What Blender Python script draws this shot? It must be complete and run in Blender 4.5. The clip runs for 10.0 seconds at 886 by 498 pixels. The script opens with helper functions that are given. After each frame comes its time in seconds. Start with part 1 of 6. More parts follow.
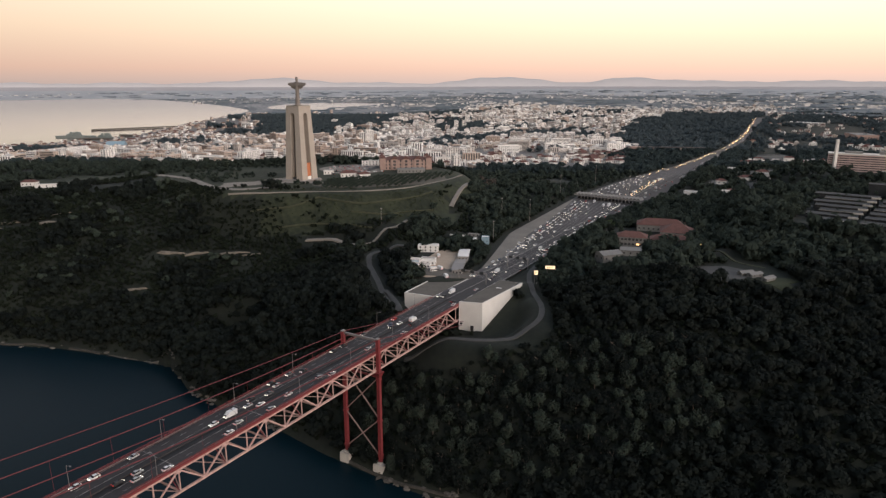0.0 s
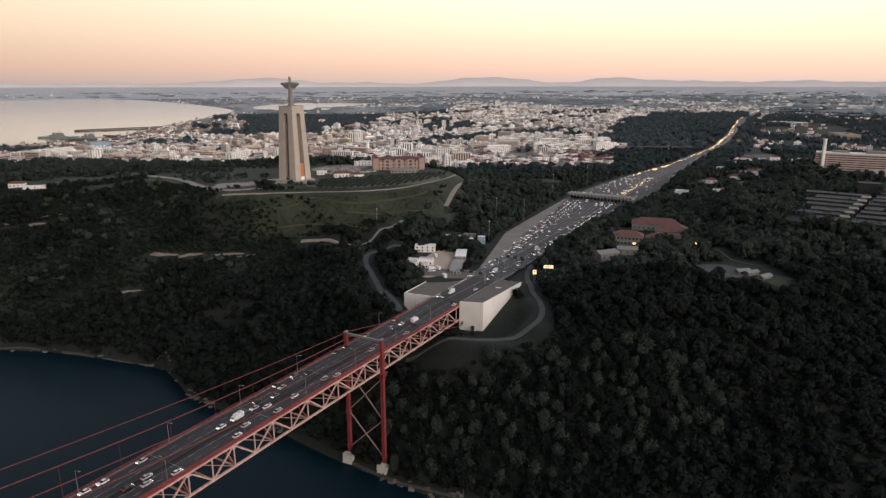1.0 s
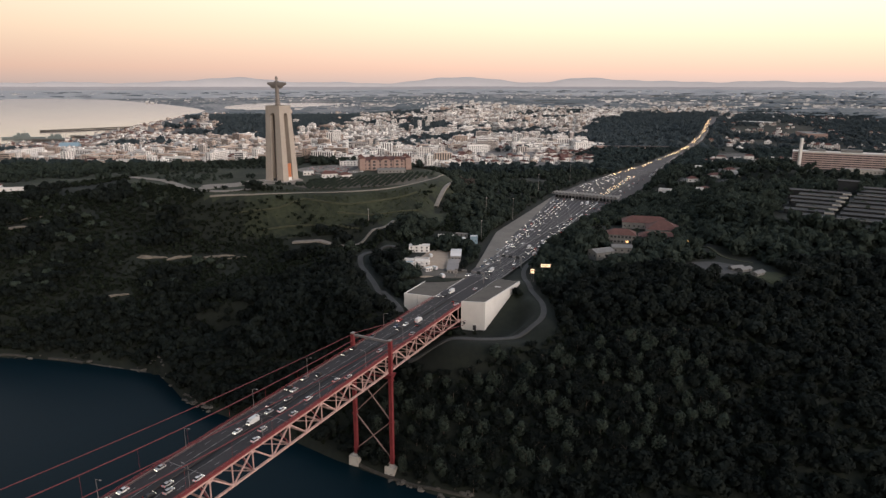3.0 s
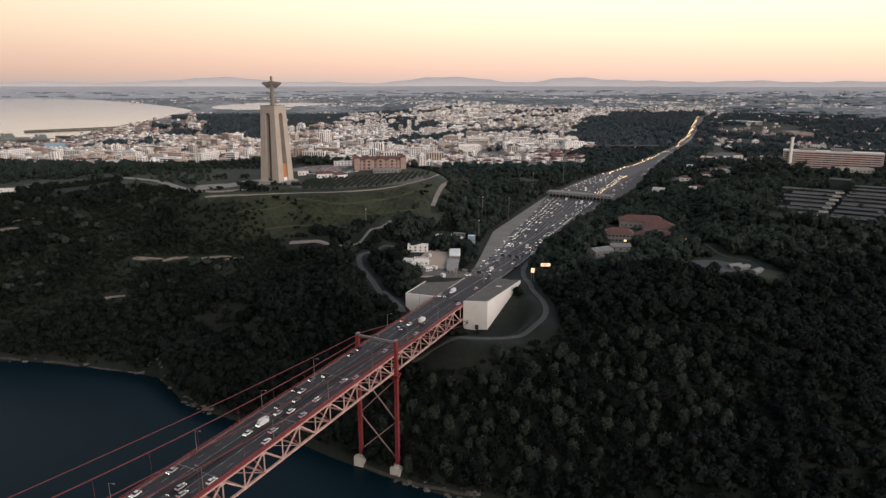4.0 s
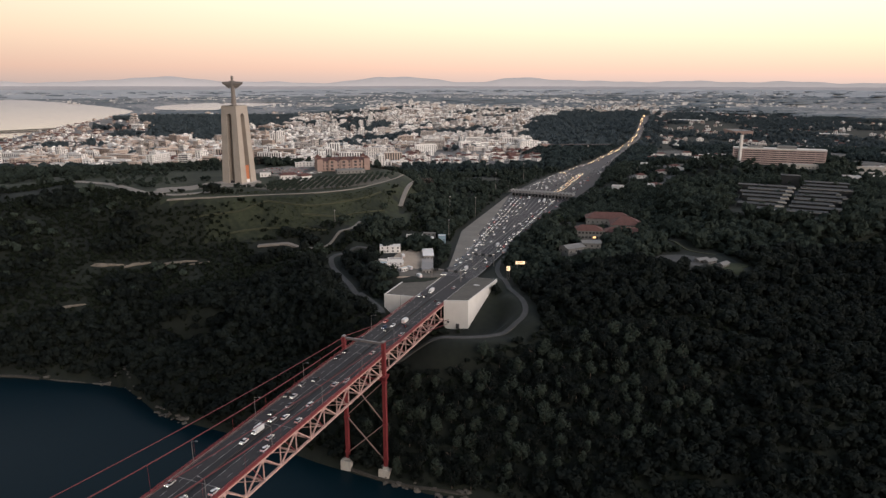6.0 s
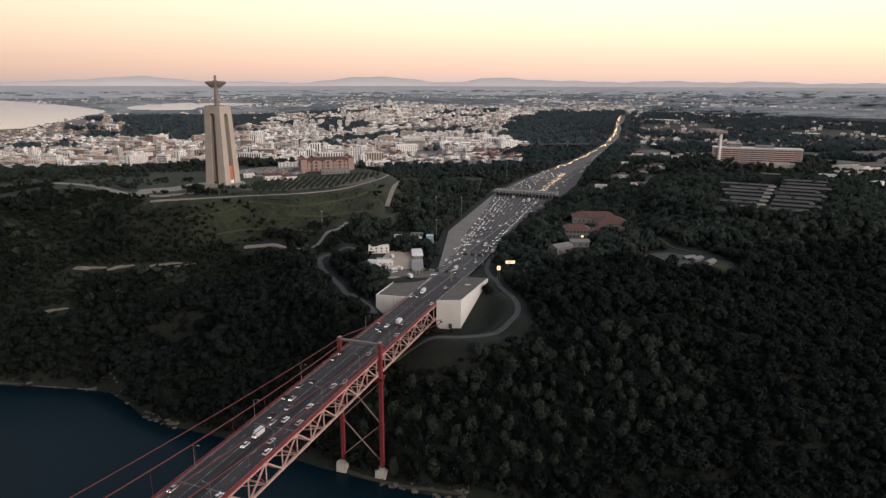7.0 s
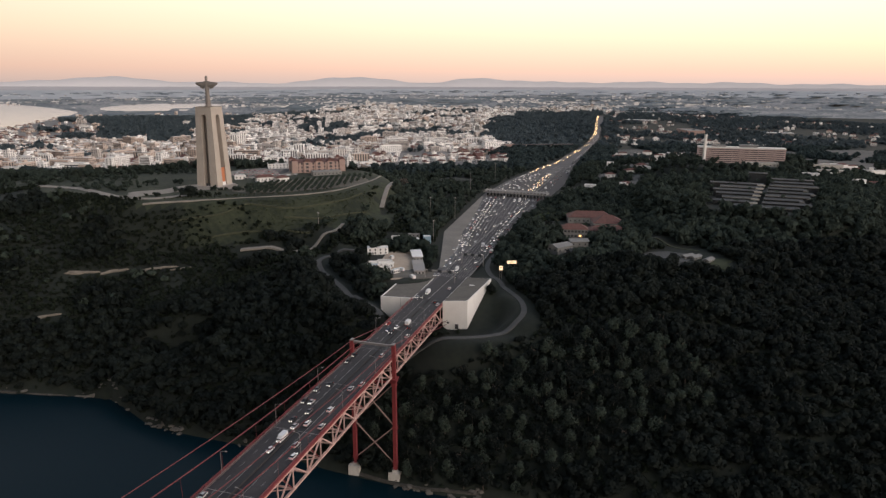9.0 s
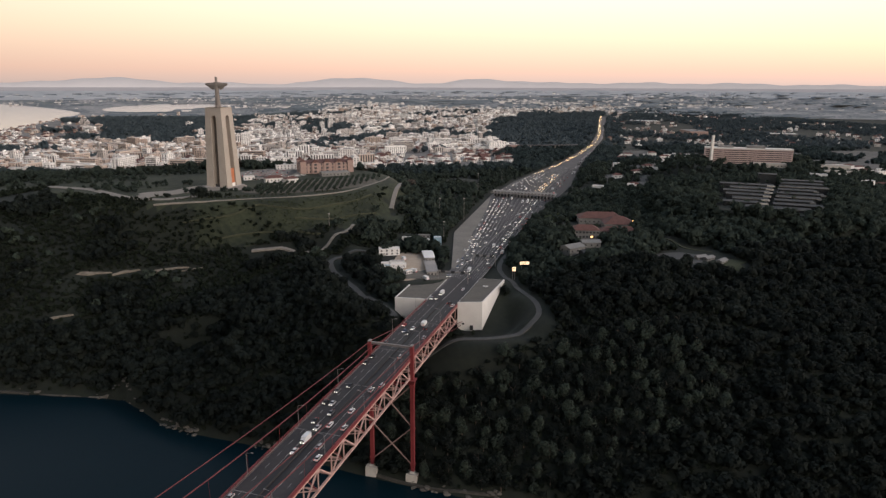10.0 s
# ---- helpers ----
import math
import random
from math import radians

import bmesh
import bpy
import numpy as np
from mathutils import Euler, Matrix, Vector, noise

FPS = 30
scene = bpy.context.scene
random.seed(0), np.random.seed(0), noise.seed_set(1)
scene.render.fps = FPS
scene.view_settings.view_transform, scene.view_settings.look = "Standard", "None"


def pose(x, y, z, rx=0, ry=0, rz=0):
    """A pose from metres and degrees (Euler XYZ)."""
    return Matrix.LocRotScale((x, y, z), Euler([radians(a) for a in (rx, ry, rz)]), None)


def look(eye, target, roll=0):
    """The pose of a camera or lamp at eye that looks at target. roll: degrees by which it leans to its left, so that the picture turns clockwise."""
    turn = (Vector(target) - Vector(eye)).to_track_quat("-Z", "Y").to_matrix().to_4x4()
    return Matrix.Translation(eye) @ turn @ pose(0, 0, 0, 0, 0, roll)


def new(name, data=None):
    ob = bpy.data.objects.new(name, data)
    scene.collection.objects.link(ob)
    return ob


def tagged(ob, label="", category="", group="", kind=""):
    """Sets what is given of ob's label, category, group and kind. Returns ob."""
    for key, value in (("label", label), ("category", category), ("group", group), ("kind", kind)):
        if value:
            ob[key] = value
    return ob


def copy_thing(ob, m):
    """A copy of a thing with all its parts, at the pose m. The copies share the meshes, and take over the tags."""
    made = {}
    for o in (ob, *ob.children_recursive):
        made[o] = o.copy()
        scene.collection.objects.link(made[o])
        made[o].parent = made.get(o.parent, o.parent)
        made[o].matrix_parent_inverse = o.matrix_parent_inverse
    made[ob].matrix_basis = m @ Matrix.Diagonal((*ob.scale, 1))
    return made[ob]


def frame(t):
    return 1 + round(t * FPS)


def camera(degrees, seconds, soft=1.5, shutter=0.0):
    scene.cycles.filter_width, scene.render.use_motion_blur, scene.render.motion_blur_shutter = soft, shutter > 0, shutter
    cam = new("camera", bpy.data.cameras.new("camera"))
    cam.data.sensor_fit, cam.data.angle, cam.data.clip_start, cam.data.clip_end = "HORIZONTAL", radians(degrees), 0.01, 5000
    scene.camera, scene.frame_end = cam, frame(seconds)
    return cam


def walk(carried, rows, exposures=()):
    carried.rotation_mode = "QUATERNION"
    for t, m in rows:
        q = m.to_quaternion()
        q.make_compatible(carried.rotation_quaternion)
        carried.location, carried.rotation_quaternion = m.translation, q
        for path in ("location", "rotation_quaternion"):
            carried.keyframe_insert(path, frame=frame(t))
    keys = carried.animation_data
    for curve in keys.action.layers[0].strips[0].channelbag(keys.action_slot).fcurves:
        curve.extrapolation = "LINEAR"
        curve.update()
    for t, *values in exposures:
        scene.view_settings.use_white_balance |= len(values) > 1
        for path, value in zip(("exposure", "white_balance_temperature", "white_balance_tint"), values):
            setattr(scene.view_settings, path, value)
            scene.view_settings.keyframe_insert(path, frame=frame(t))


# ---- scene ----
cam = camera(69.2, 10.0, 1.4)
EYE = 216.4
PATH = [
    (0, (0.403, 0.102, 216.442), (0.401, 2.039, 215.946), 0.0),
    (0.5, (-4.415, 0.208, 216.438), (-4.396, 2.145, 215.942), 0.1),
    (1, (-9.26, 0.343, 216.439), (-9.218, 2.28, 215.943), 0.0),
    (1.5, (-14.151, 0.504, 216.436), (-14.084, 2.44, 215.94), 0.1),
    (2, (-19.057, 0.723, 216.431), (-18.97, 2.658, 215.935), 0.1),
    (2.5, (-23.943, 0.995, 216.424), (-23.834, 2.929, 215.928), 0.1),
    (4, (-38.346, 2.055, 216.374), (-38.179, 3.985, 215.877), 0.1),
    (4.5, (-43.215, 2.499, 216.351), (-43.021, 4.426, 215.854), 0.1),
    (5, (-48.146, 3.056, 216.326), (-47.911, 4.979, 215.829), 0.1),
    (5.5, (-53.103, 3.725, 216.306), (-52.823, 5.642, 215.809), 0.1),
    (7, (-67.849, 6.26, 216.283), (-67.458, 8.158, 215.786), 0.2),
    (7.5, (-72.739, 7.209, 216.285), (-72.319, 9.1, 215.788), 0.2),
    (8, (-77.578, 8.262, 216.293), (-77.126, 10.146, 215.796), 0.2),
    (8.5, (-82.332, 9.39, 216.321), (-81.87, 11.272, 215.824), 0.2),
    (9, (-87.013, 10.626, 216.367), (-86.551, 12.508, 215.872), 0.2),
    (9.5, (-91.679, 11.938, 216.412), (-91.218, 13.82, 215.918), 0.2),
    (10, (-96.332, 13.275, 216.448), (-95.871, 15.158, 215.955), 0.2),
]
walk(cam, [(t, look(eye, target, roll)) for t, eye, target, roll in PATH], [(0, 0.5), (10, 0.5)])


# ---- world, sun, exposure ----
def rgb(r, g, b):
    return (r, g, b, 1.0)


world = bpy.data.worlds.new("dusk_sky")
scene.world = world
world.use_nodes = True
wn, wl = world.node_tree.nodes, world.node_tree.links
wn.clear()
w_out = wn.new("ShaderNodeOutputWorld")
w_sky = wn.new("ShaderNodeTexSky")
w_sky.sky_type, w_sky.sun_disc = "NISHITA", False
w_sky.sun_elevation, w_sky.sun_rotation = radians(2.0), radians(62.0)
w_sky.dust_density, w_sky.air_density = 3.0, 1.2
w_bg1 = wn.new("ShaderNodeBackground")
w_bg1.inputs["Strength"].default_value = 0.025
wl.new(w_sky.outputs[0], w_bg1.inputs["Color"])
# dusk glow: a peach band over the horizon, brighter towards the sunset side, dim blue overhead
w_tc = wn.new("ShaderNodeTexCoord")
w_sep = wn.new("ShaderNodeSeparateXYZ")
wl.new(w_tc.outputs["Generated"], w_sep.inputs[0])
w_ramp = wn.new("ShaderNodeValToRGB")
wl.new(w_sep.outputs["Z"], w_ramp.inputs[0])
SKY_BANDS = [(0.0, (0.48, 0.37, 0.335)), (0.022, (0.66, 0.44, 0.345)), (0.075, (0.83, 0.63, 0.465)), (0.135, (0.89, 0.78, 0.60)),
             (0.20, (0.84, 0.72, 0.62)), (0.32, (0.54, 0.51, 0.51)), (0.5, (0.33, 0.38, 0.46)), (1.0, (0.19, 0.25, 0.37))]
while len(w_ramp.color_ramp.elements) < len(SKY_BANDS):
    w_ramp.color_ramp.elements.new(0.5)
for el, (p, c) in zip(w_ramp.color_ramp.elements, SKY_BANDS):
    el.position, el.color = p, rgb(*c)
w_side = wn.new("ShaderNodeVectorMath")
w_side.operation = "DOT_PRODUCT"
w_side.inputs[1].default_value = (0.72, 0.69, 0.0)
wl.new(w_tc.outputs["Generated"], w_side.inputs[0])
w_map = wn.new("ShaderNodeMapRange")
w_map.inputs["From Min"].default_value, w_map.inputs["From Max"].default_value = -0.35, 1.0
w_map.inputs["To Min"].default_value, w_map.inputs["To Max"].default_value = 0.60, 1.15
wl.new(w_side.outputs["Value"], w_map.inputs["Value"])
w_bg2 = wn.new("ShaderNodeBackground")
wl.new(w_ramp.outputs[0], w_bg2.inputs["Color"])
wl.new(w_map.outputs[0], w_bg2.inputs["Strength"])
w_add = wn.new("ShaderNodeAddShader")
wl.new(w_bg1.outputs[0], w_add.inputs[0])
wl.new(w_bg2.outputs[0], w_add.inputs[1])
wl.new(w_add.outputs[0], w_out.inputs[0])

sun_data = bpy.data.lights.new("sun", "SUN")
sun_data.energy, sun_data.angle, sun_data.color = 2.0, radians(60), (1.0, 0.86, 0.78)
sun = new("sun", sun_data)
sun.matrix_world = look((700, -760, 290), (0, 0, 0))

# ---- materials ----
def material(name, base, other=None, scale=1.0, rough=0.8, metal=0.0, bump=0.0, fine=8.0, island=0.0, per_object=0.0, emit=None, power=0.0, spec=0.5, spread=0.2):
    """A surface with a coarse and a fine mottling between two colours, and fine relief; scale is the coarse pattern's repeats a metre."""
    m = bpy.data.materials.new(name)
    m.use_nodes = True
    n, l = m.node_tree.nodes, m.node_tree.links
    b = n["Principled BSDF"]
    b.inputs["Roughness"].default_value, b.inputs["Metallic"].default_value = rough, metal
    b.inputs["Specular IOR Level"].default_value = spec
    other = other or tuple(c * 0.75 for c in base)
    tc = n.new("ShaderNodeTexCoord")
    n1, n2 = n.new("ShaderNodeTexNoise"), n.new("ShaderNodeTexNoise")
    n1.inputs["Scale"].default_value, n2.inputs["Scale"].default_value = scale, scale * fine
    n1.inputs["Detail"].default_value, n2.inputs["Detail"].default_value = 4, 3
    for q in (n1, n2):
        l.new(tc.outputs["Object"], q.inputs["Vector"])
    mix = n.new("ShaderNodeMath")
    mix.operation = "MULTIPLY_ADD"
    mix.inputs[1].default_value = 0.45
    l.new(n2.outputs["Fac"], mix.inputs[0])
    half = n.new("ShaderNodeMath")
    half.operation = "MULTIPLY"
    half.inputs[1].default_value = 0.55
    l.new(n1.outputs["Fac"], half.inputs[0])
    l.new(half.outputs[0], mix.inputs[2])
    fac = mix.outputs[0]
    if island or per_object:
        src = n.new("ShaderNodeNewGeometry").outputs["Random Per Island"] if island else n.new("ShaderNodeObjectInfo").outputs["Random"]
        shift = n.new("ShaderNodeMath")
        shift.operation = "MULTIPLY_ADD"
        shift.inputs[1].default_value = island or per_object
        l.new(src, shift.inputs[0])
        off = n.new("ShaderNodeMath")
        off.operation = "SUBTRACT"
        off.inputs[1].default_value = 0.5 * (island or per_object)
        l.new(fac, off.inputs[0])
        l.new(off.outputs[0], shift.inputs[2])
        fac = shift.outputs[0]
    ramp = n.new("ShaderNodeValToRGB")
    ramp.color_ramp.elements[0].position, ramp.color_ramp.elements[1].position = 0.5 - spread, 0.5 + spread
    ramp.color_ramp.elements[0].color, ramp.color_ramp.elements[1].color = rgb(*base), rgb(*other)
    l.new(fac, ramp.inputs[0])
    l.new(ramp.outputs[0], b.inputs["Base Color"])
    if bump:
        bp = n.new("ShaderNodeBump")
        bp.inputs["Strength"].default_value = bump
        l.new(n2.outputs["Fac"], bp.inputs["Height"])
        l.new(bp.outputs[0], b.inputs["Normal"])
    if emit:
        b.inputs["Emission Color"].default_value, b.inputs["Emission Strength"].default_value = rgb(*emit), power
    return m


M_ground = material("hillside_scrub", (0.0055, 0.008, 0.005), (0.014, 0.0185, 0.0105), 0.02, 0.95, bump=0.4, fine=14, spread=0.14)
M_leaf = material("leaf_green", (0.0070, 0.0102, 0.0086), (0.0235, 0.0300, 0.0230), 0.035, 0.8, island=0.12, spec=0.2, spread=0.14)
M_leaf_olive = material("leaf_olive", (0.036, 0.050, 0.038), (0.078, 0.095, 0.068), 0.06, 0.8, island=0.15, spec=0.2)
# far and middle leaves paler and bluer: haze put into their colour
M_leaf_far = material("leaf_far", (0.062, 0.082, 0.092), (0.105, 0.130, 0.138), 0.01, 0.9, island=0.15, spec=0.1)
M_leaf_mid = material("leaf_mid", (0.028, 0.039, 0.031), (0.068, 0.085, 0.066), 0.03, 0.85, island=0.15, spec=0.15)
M_street = material("streets_and_yards", (0.085, 0.083, 0.075), (0.27, 0.25, 0.23), 0.02, 0.9, fine=9)
M_soil = material("orchard_soil", (0.085, 0.078, 0.058), (0.15, 0.134, 0.105), 0.1, 0.95)
# leaves behind the toll plaza, blue-grey from haze put into the colour
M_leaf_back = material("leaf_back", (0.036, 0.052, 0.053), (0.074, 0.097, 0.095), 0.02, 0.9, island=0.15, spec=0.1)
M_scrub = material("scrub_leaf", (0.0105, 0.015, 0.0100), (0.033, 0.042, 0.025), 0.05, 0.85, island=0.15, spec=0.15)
M_bank = material("sandy_bank", (0.10, 0.088, 0.068), (0.27, 0.225, 0.175), 0.25, 0.95, bump=0.3)
M_leaf_pale = material("pale_leaf", (0.05, 0.066, 0.032), (0.09, 0.11, 0.06), 0.06, 0.85, island=0.15, spec=0.15)
M_twig = material("bare_twigs", (0.045, 0.037, 0.03), (0.085, 0.07, 0.056), 0.1, 0.95, island=0.2)
# the left kerb, a darker red than the right one
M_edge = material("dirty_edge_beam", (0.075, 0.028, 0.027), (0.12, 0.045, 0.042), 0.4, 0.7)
M_bark = material("bark", (0.09, 0.07, 0.05), (0.16, 0.13, 0.10), 1.5, 0.9, bump=0.5)
M_rock = material("shore_rock", (0.06, 0.055, 0.047), (0.15, 0.135, 0.115), 0.3, 0.9, bump=0.6)
M_shingle = material("dark_shingle", (0.035, 0.033, 0.028), (0.085, 0.078, 0.066), 0.3, 0.9, bump=0.5)
M_sand = material("bare_earth", (0.34, 0.26, 0.19), (0.47, 0.38, 0.29), 0.12, 0.95, bump=0.2)
M_path = material("pale_path", (0.19, 0.168, 0.14), (0.30, 0.265, 0.225), 0.2, 0.9)
M_trod = material("trodden_grass", (0.036, 0.040, 0.022), (0.060, 0.063, 0.036), 0.1, 0.95)
M_lane = material("narrow_lane", (0.048, 0.047, 0.044), (0.085, 0.082, 0.076), 0.2, 0.85)
M_grass = material("dry_grass", (0.0115, 0.0165, 0.0082), (0.036, 0.043, 0.021), 0.03, 0.95, bump=0.3, spread=0.13)
M_meadow = material("yellow_green_grass", (0.018, 0.024, 0.009), (0.040, 0.047, 0.018), 0.06, 0.95, bump=0.3)
M_asphalt = material("asphalt", (0.022, 0.0195, 0.0205), (0.042, 0.037, 0.038), 0.08, 0.75, bump=0.1)
M_asphalt_old = material("worn_asphalt", (0.070, 0.064, 0.065), (0.115, 0.105, 0.103), 0.05, 0.85)
M_apron = material("concrete_apron", (0.165, 0.148, 0.125), (0.25, 0.225, 0.19), 0.06, 0.85)
M_line = material("road_paint", (0.2, 0.19, 0.18), (0.34, 0.33, 0.31), 0.8, 0.6)
M_concrete = material("white_concrete", (0.66, 0.63, 0.58), (0.78, 0.75, 0.7), 0.12, 0.8, bump=0.05, fine=12)
M_concrete_grey = material("grey_concrete", (0.28, 0.26, 0.24), (0.4, 0.375, 0.35), 0.2, 0.85)
M_footing = material("stained_concrete", (0.40, 0.36, 0.31), (0.60, 0.56, 0.50), 0.35, 0.9, bump=0.3)
M_brace = material("dull_brace_paint", (0.20, 0.13, 0.115), (0.28, 0.19, 0.17), 0.6, 0.6)
M_roofdeck = material("gravel_roof", (0.095, 0.084, 0.07), (0.15, 0.134, 0.113), 0.15, 0.95, bump=0.2)
M_red = material("bridge_red_paint", (0.155, 0.026, 0.029), (0.24, 0.042, 0.044), 0.5, 0.5)
M_grating = material("open_steel_grating", (0.012, 0.0115, 0.0125), (0.026, 0.024, 0.025), 0.15, 0.6, metal=0.3)
M_cable = material("cable_paint", (0.10, 0.020, 0.024), (0.155, 0.034, 0.038), 0.5, 0.6)
# red truss paint: catching light put in as pale pink, mottled with dirt
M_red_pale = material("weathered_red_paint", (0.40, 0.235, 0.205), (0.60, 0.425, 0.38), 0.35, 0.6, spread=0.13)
M_steel = material("dull_steel", (0.24, 0.22, 0.21), (0.34, 0.31, 0.29), 0.8, 0.5, metal=0.6)
M_stone = material("monument_concrete", (0.36, 0.31, 0.26), (0.46, 0.4, 0.34), 0.08, 0.85, bump=0.08, fine=10)
# darker copy of the monument concrete: shade in the openings put into the colour
M_stone_dark = material("monument_shaft", (0.15, 0.13, 0.11), (0.21, 0.18, 0.155), 0.1, 0.9)
# warm light inside the monument's opening, put into a plain orange colour
M_orange = material("orange_panel", (0.42, 0.14, 0.06), (0.52, 0.19, 0.09), 0.1, 0.6)
M_white = material("white_render", (0.68, 0.65, 0.61), (0.82, 0.79, 0.75), 0.02, 0.85, island=0.9)
M_render_mix = material("pale_render", (0.53, 0.475, 0.43), (0.93, 0.90, 0.86), 0.02, 0.85, island=1.3)
M_window = material("dark_window", (0.035, 0.036, 0.04), (0.10, 0.097, 0.095), 0.3, 0.25)
M_tile = material("terracotta_roof", (0.085, 0.038, 0.031), (0.15, 0.070, 0.056), 0.3, 0.85, island=0.5)
M_flat_roof = material("flat_roof", (0.34, 0.32, 0.30), (0.66, 0.63, 0.59), 0.03, 0.9, island=0.8)

def translucent(m, share=0.35):
    """Leaves let part of the light through."""
    n, l = m.node_tree.nodes, m.node_tree.links
    b = n["Principled BSDF"]
    # clumps of leaves catch the sky from above whichever way a single clump is bent
    geo, tilt, unit = n.new("ShaderNodeNewGeometry"), n.new("ShaderNodeVectorMath"), n.new("ShaderNodeVectorMath")
    tilt.operation, unit.operation = "MULTIPLY_ADD", "NORMALIZE"
    tilt.inputs[1].default_value, tilt.inputs[2].default_value = (0.5, 0.5, 0.5), (0, 0, 0.6)
    l.new(geo.outputs["Normal"], tilt.inputs[0])
    l.new(tilt.outputs[0], unit.inputs[0])
    l.new(unit.outputs[0], b.inputs["Normal"])
    through_leaf, mix = n.new("ShaderNodeBsdfTranslucent"), n.new("ShaderNodeMixShader")
    mix.inputs[0].default_value = share
    l.new(b.inputs["Base Color"].links[0].from_socket, through_leaf.inputs["Color"])
    l.new(b.outputs[0], mix.inputs[1])
    l.new(through_leaf.outputs[0], mix.inputs[2])
    l.new(mix.outputs[0], n["Material Output"].inputs["Surface"])


M_tuft = material("grass_tufts", (0.030, 0.039, 0.019), (0.058, 0.070, 0.034), 0.04, 0.9, island=0.15, spec=0.1)
for m in (M_leaf, M_leaf_olive, M_leaf_far, M_leaf_mid, M_leaf_back, M_leaf_pale, M_scrub, M_tuft):
    translucent(m)

# ---- geometry helpers ----
class Shape:
    """Collects vertices and faces for one mesh."""
    def __init__(self):
        self.v, self.f = [], []

    def add(self, verts, faces):
        k = len(self.v)
        self.v += [tuple(p) for p in verts]
        self.f += [tuple(i + k for i in f) for f in faces]
        return self

    def box(self, x0, x1, y0, y1, z0, z1):
        v = [(x, y, z) for z in (z0, z1) for y in (y0, y1) for x in (x0, x1)]
        return self.add(v, [(0, 2, 3, 1), (4, 5, 7, 6), (0, 1, 5, 4), (2, 6, 7, 3), (0, 4, 6, 2), (1, 3, 7, 5)])

    def frustum(self, base, top):
        """A solid between two rings of the same number of points."""
        n = len(base)
        return self.add(list(base) + list(top), [tuple(range(n))[::-1], tuple(range(n, 2 * n))] + [(i, (i + 1) % n, n + (i + 1) % n, n + i) for i in range(n)])

    def beam(self, a, b, w, h):
        """A bar of rectangular section from a to b."""
        a, b = Vector(a), Vector(b)
        d = (b - a).normalized()
        side = d.cross(Vector((0, 0, 1)))
        side = side.normalized() if side.length > 1e-3 else Vector((1, 0, 0))
        up = side.cross(d)
        q = [side * (sx * w / 2) + up * (sz * h / 2) for sx, sz in ((-1, -1), (1, -1), (1, 1), (-1, 1))]
        return self.frustum([a + o for o in q], [b + o for o in q])

    def tube(self, a, b, r0, r1=None, n=8):
        a, b = Vector(a), Vector(b)
        r1 = r0 if r1 is None else r1
        d = (b - a).normalized()
        side = d.cross(Vector((0, 0, 1)))
        side = side.normalized() if side.length > 1e-3 else Vector((1, 0, 0))
        up = side.cross(d)
        ring = [(math.cos(2 * math.pi * i / n), math.sin(2 * math.pi * i / n)) for i in range(n)]
        return self.frustum([a + (side * c + up * s) * r0 for c, s in ring], [b + (side * c + up * s) * r1 for c, s in ring])

    def prism(self, outline, z0, z1):
        return self.frustum([(x, y, z0) for x, y in outline], [(x, y, z1) for x, y in outline])

    def mesh(self, name, mats):
        me = bpy.data.meshes.new(name)
        me.from_pydata(self.v, [], self.f)
        for m in mats if isinstance(mats, (list, tuple)) else [mats]:
            me.materials.append(m)
        return me


def thing(name, m=None, label="", category="", group="", kind="", data=None):
    ob = tagged(new(name, data), label, category, group, kind)
    if m is not None:
        ob.matrix_world = m
    return ob


def part(name, shape, mat, parent, label="", m=None):
    """One mesh under a thing or a part, in its parent's own coordinates."""
    data = shape.mesh(name, mat) if isinstance(shape, Shape) else shape
    ob = new(name, data)
    ob.parent = parent
    if m is not None:
        ob.matrix_basis = m
    return tagged(ob, label)


def smooth_step(a, b, x):
    t = np.clip((x - a) / (b - a), 0, 1)
    return t * t * (3 - 2 * t)


# ---- the lie of the land ----
WATER = -2.0
HEAD = radians(30.8)                       # the bridge's heading, from y towards x
D_AX, R_AX = np.array([math.sin(HEAD), math.cos(HEAD)]), np.array([math.cos(HEAD), -math.sin(HEAD)])
AXIS = -212.0                              # how far the bridge's centre line lies beside the origin


def on_axis(s, o):
    """Plan place from the distance s along the bridge's line and the offset o to its right."""
    p = D_AX * s + R_AX * (o + AXIS)
    return float(p[0]), float(p[1])


def to_axis(x, y):
    return x * D_AX[0] + y * D_AX[1], x * R_AX[0] + y * R_AX[1] - AXIS


NEAR, REACH = 2600.0, 2250.0


def squeeze(x, y, z):
    """Land past 2.6 km is drawn in towards 4.85 km, keeping its bearing and its dip below the eye."""
    r = np.maximum(np.hypot(x, y), 1e-6)
    past = np.maximum(r - NEAR, 0)
    d = np.where(r > NEAR, NEAR + past / (1 + past / REACH), r)
    k = d / r
    return x * k, y * k, EYE - (EYE - z) * k


def drawn_in(x, y, z):
    """squeeze() for one point."""
    r = max(math.hypot(x, y), 1e-6)
    if r <= NEAR:
        return x, y, z
    k = (NEAR + (r - NEAR) / (1 + (r - NEAR) / REACH)) / r
    return x * k, y * k, EYE - (EYE - z) * k


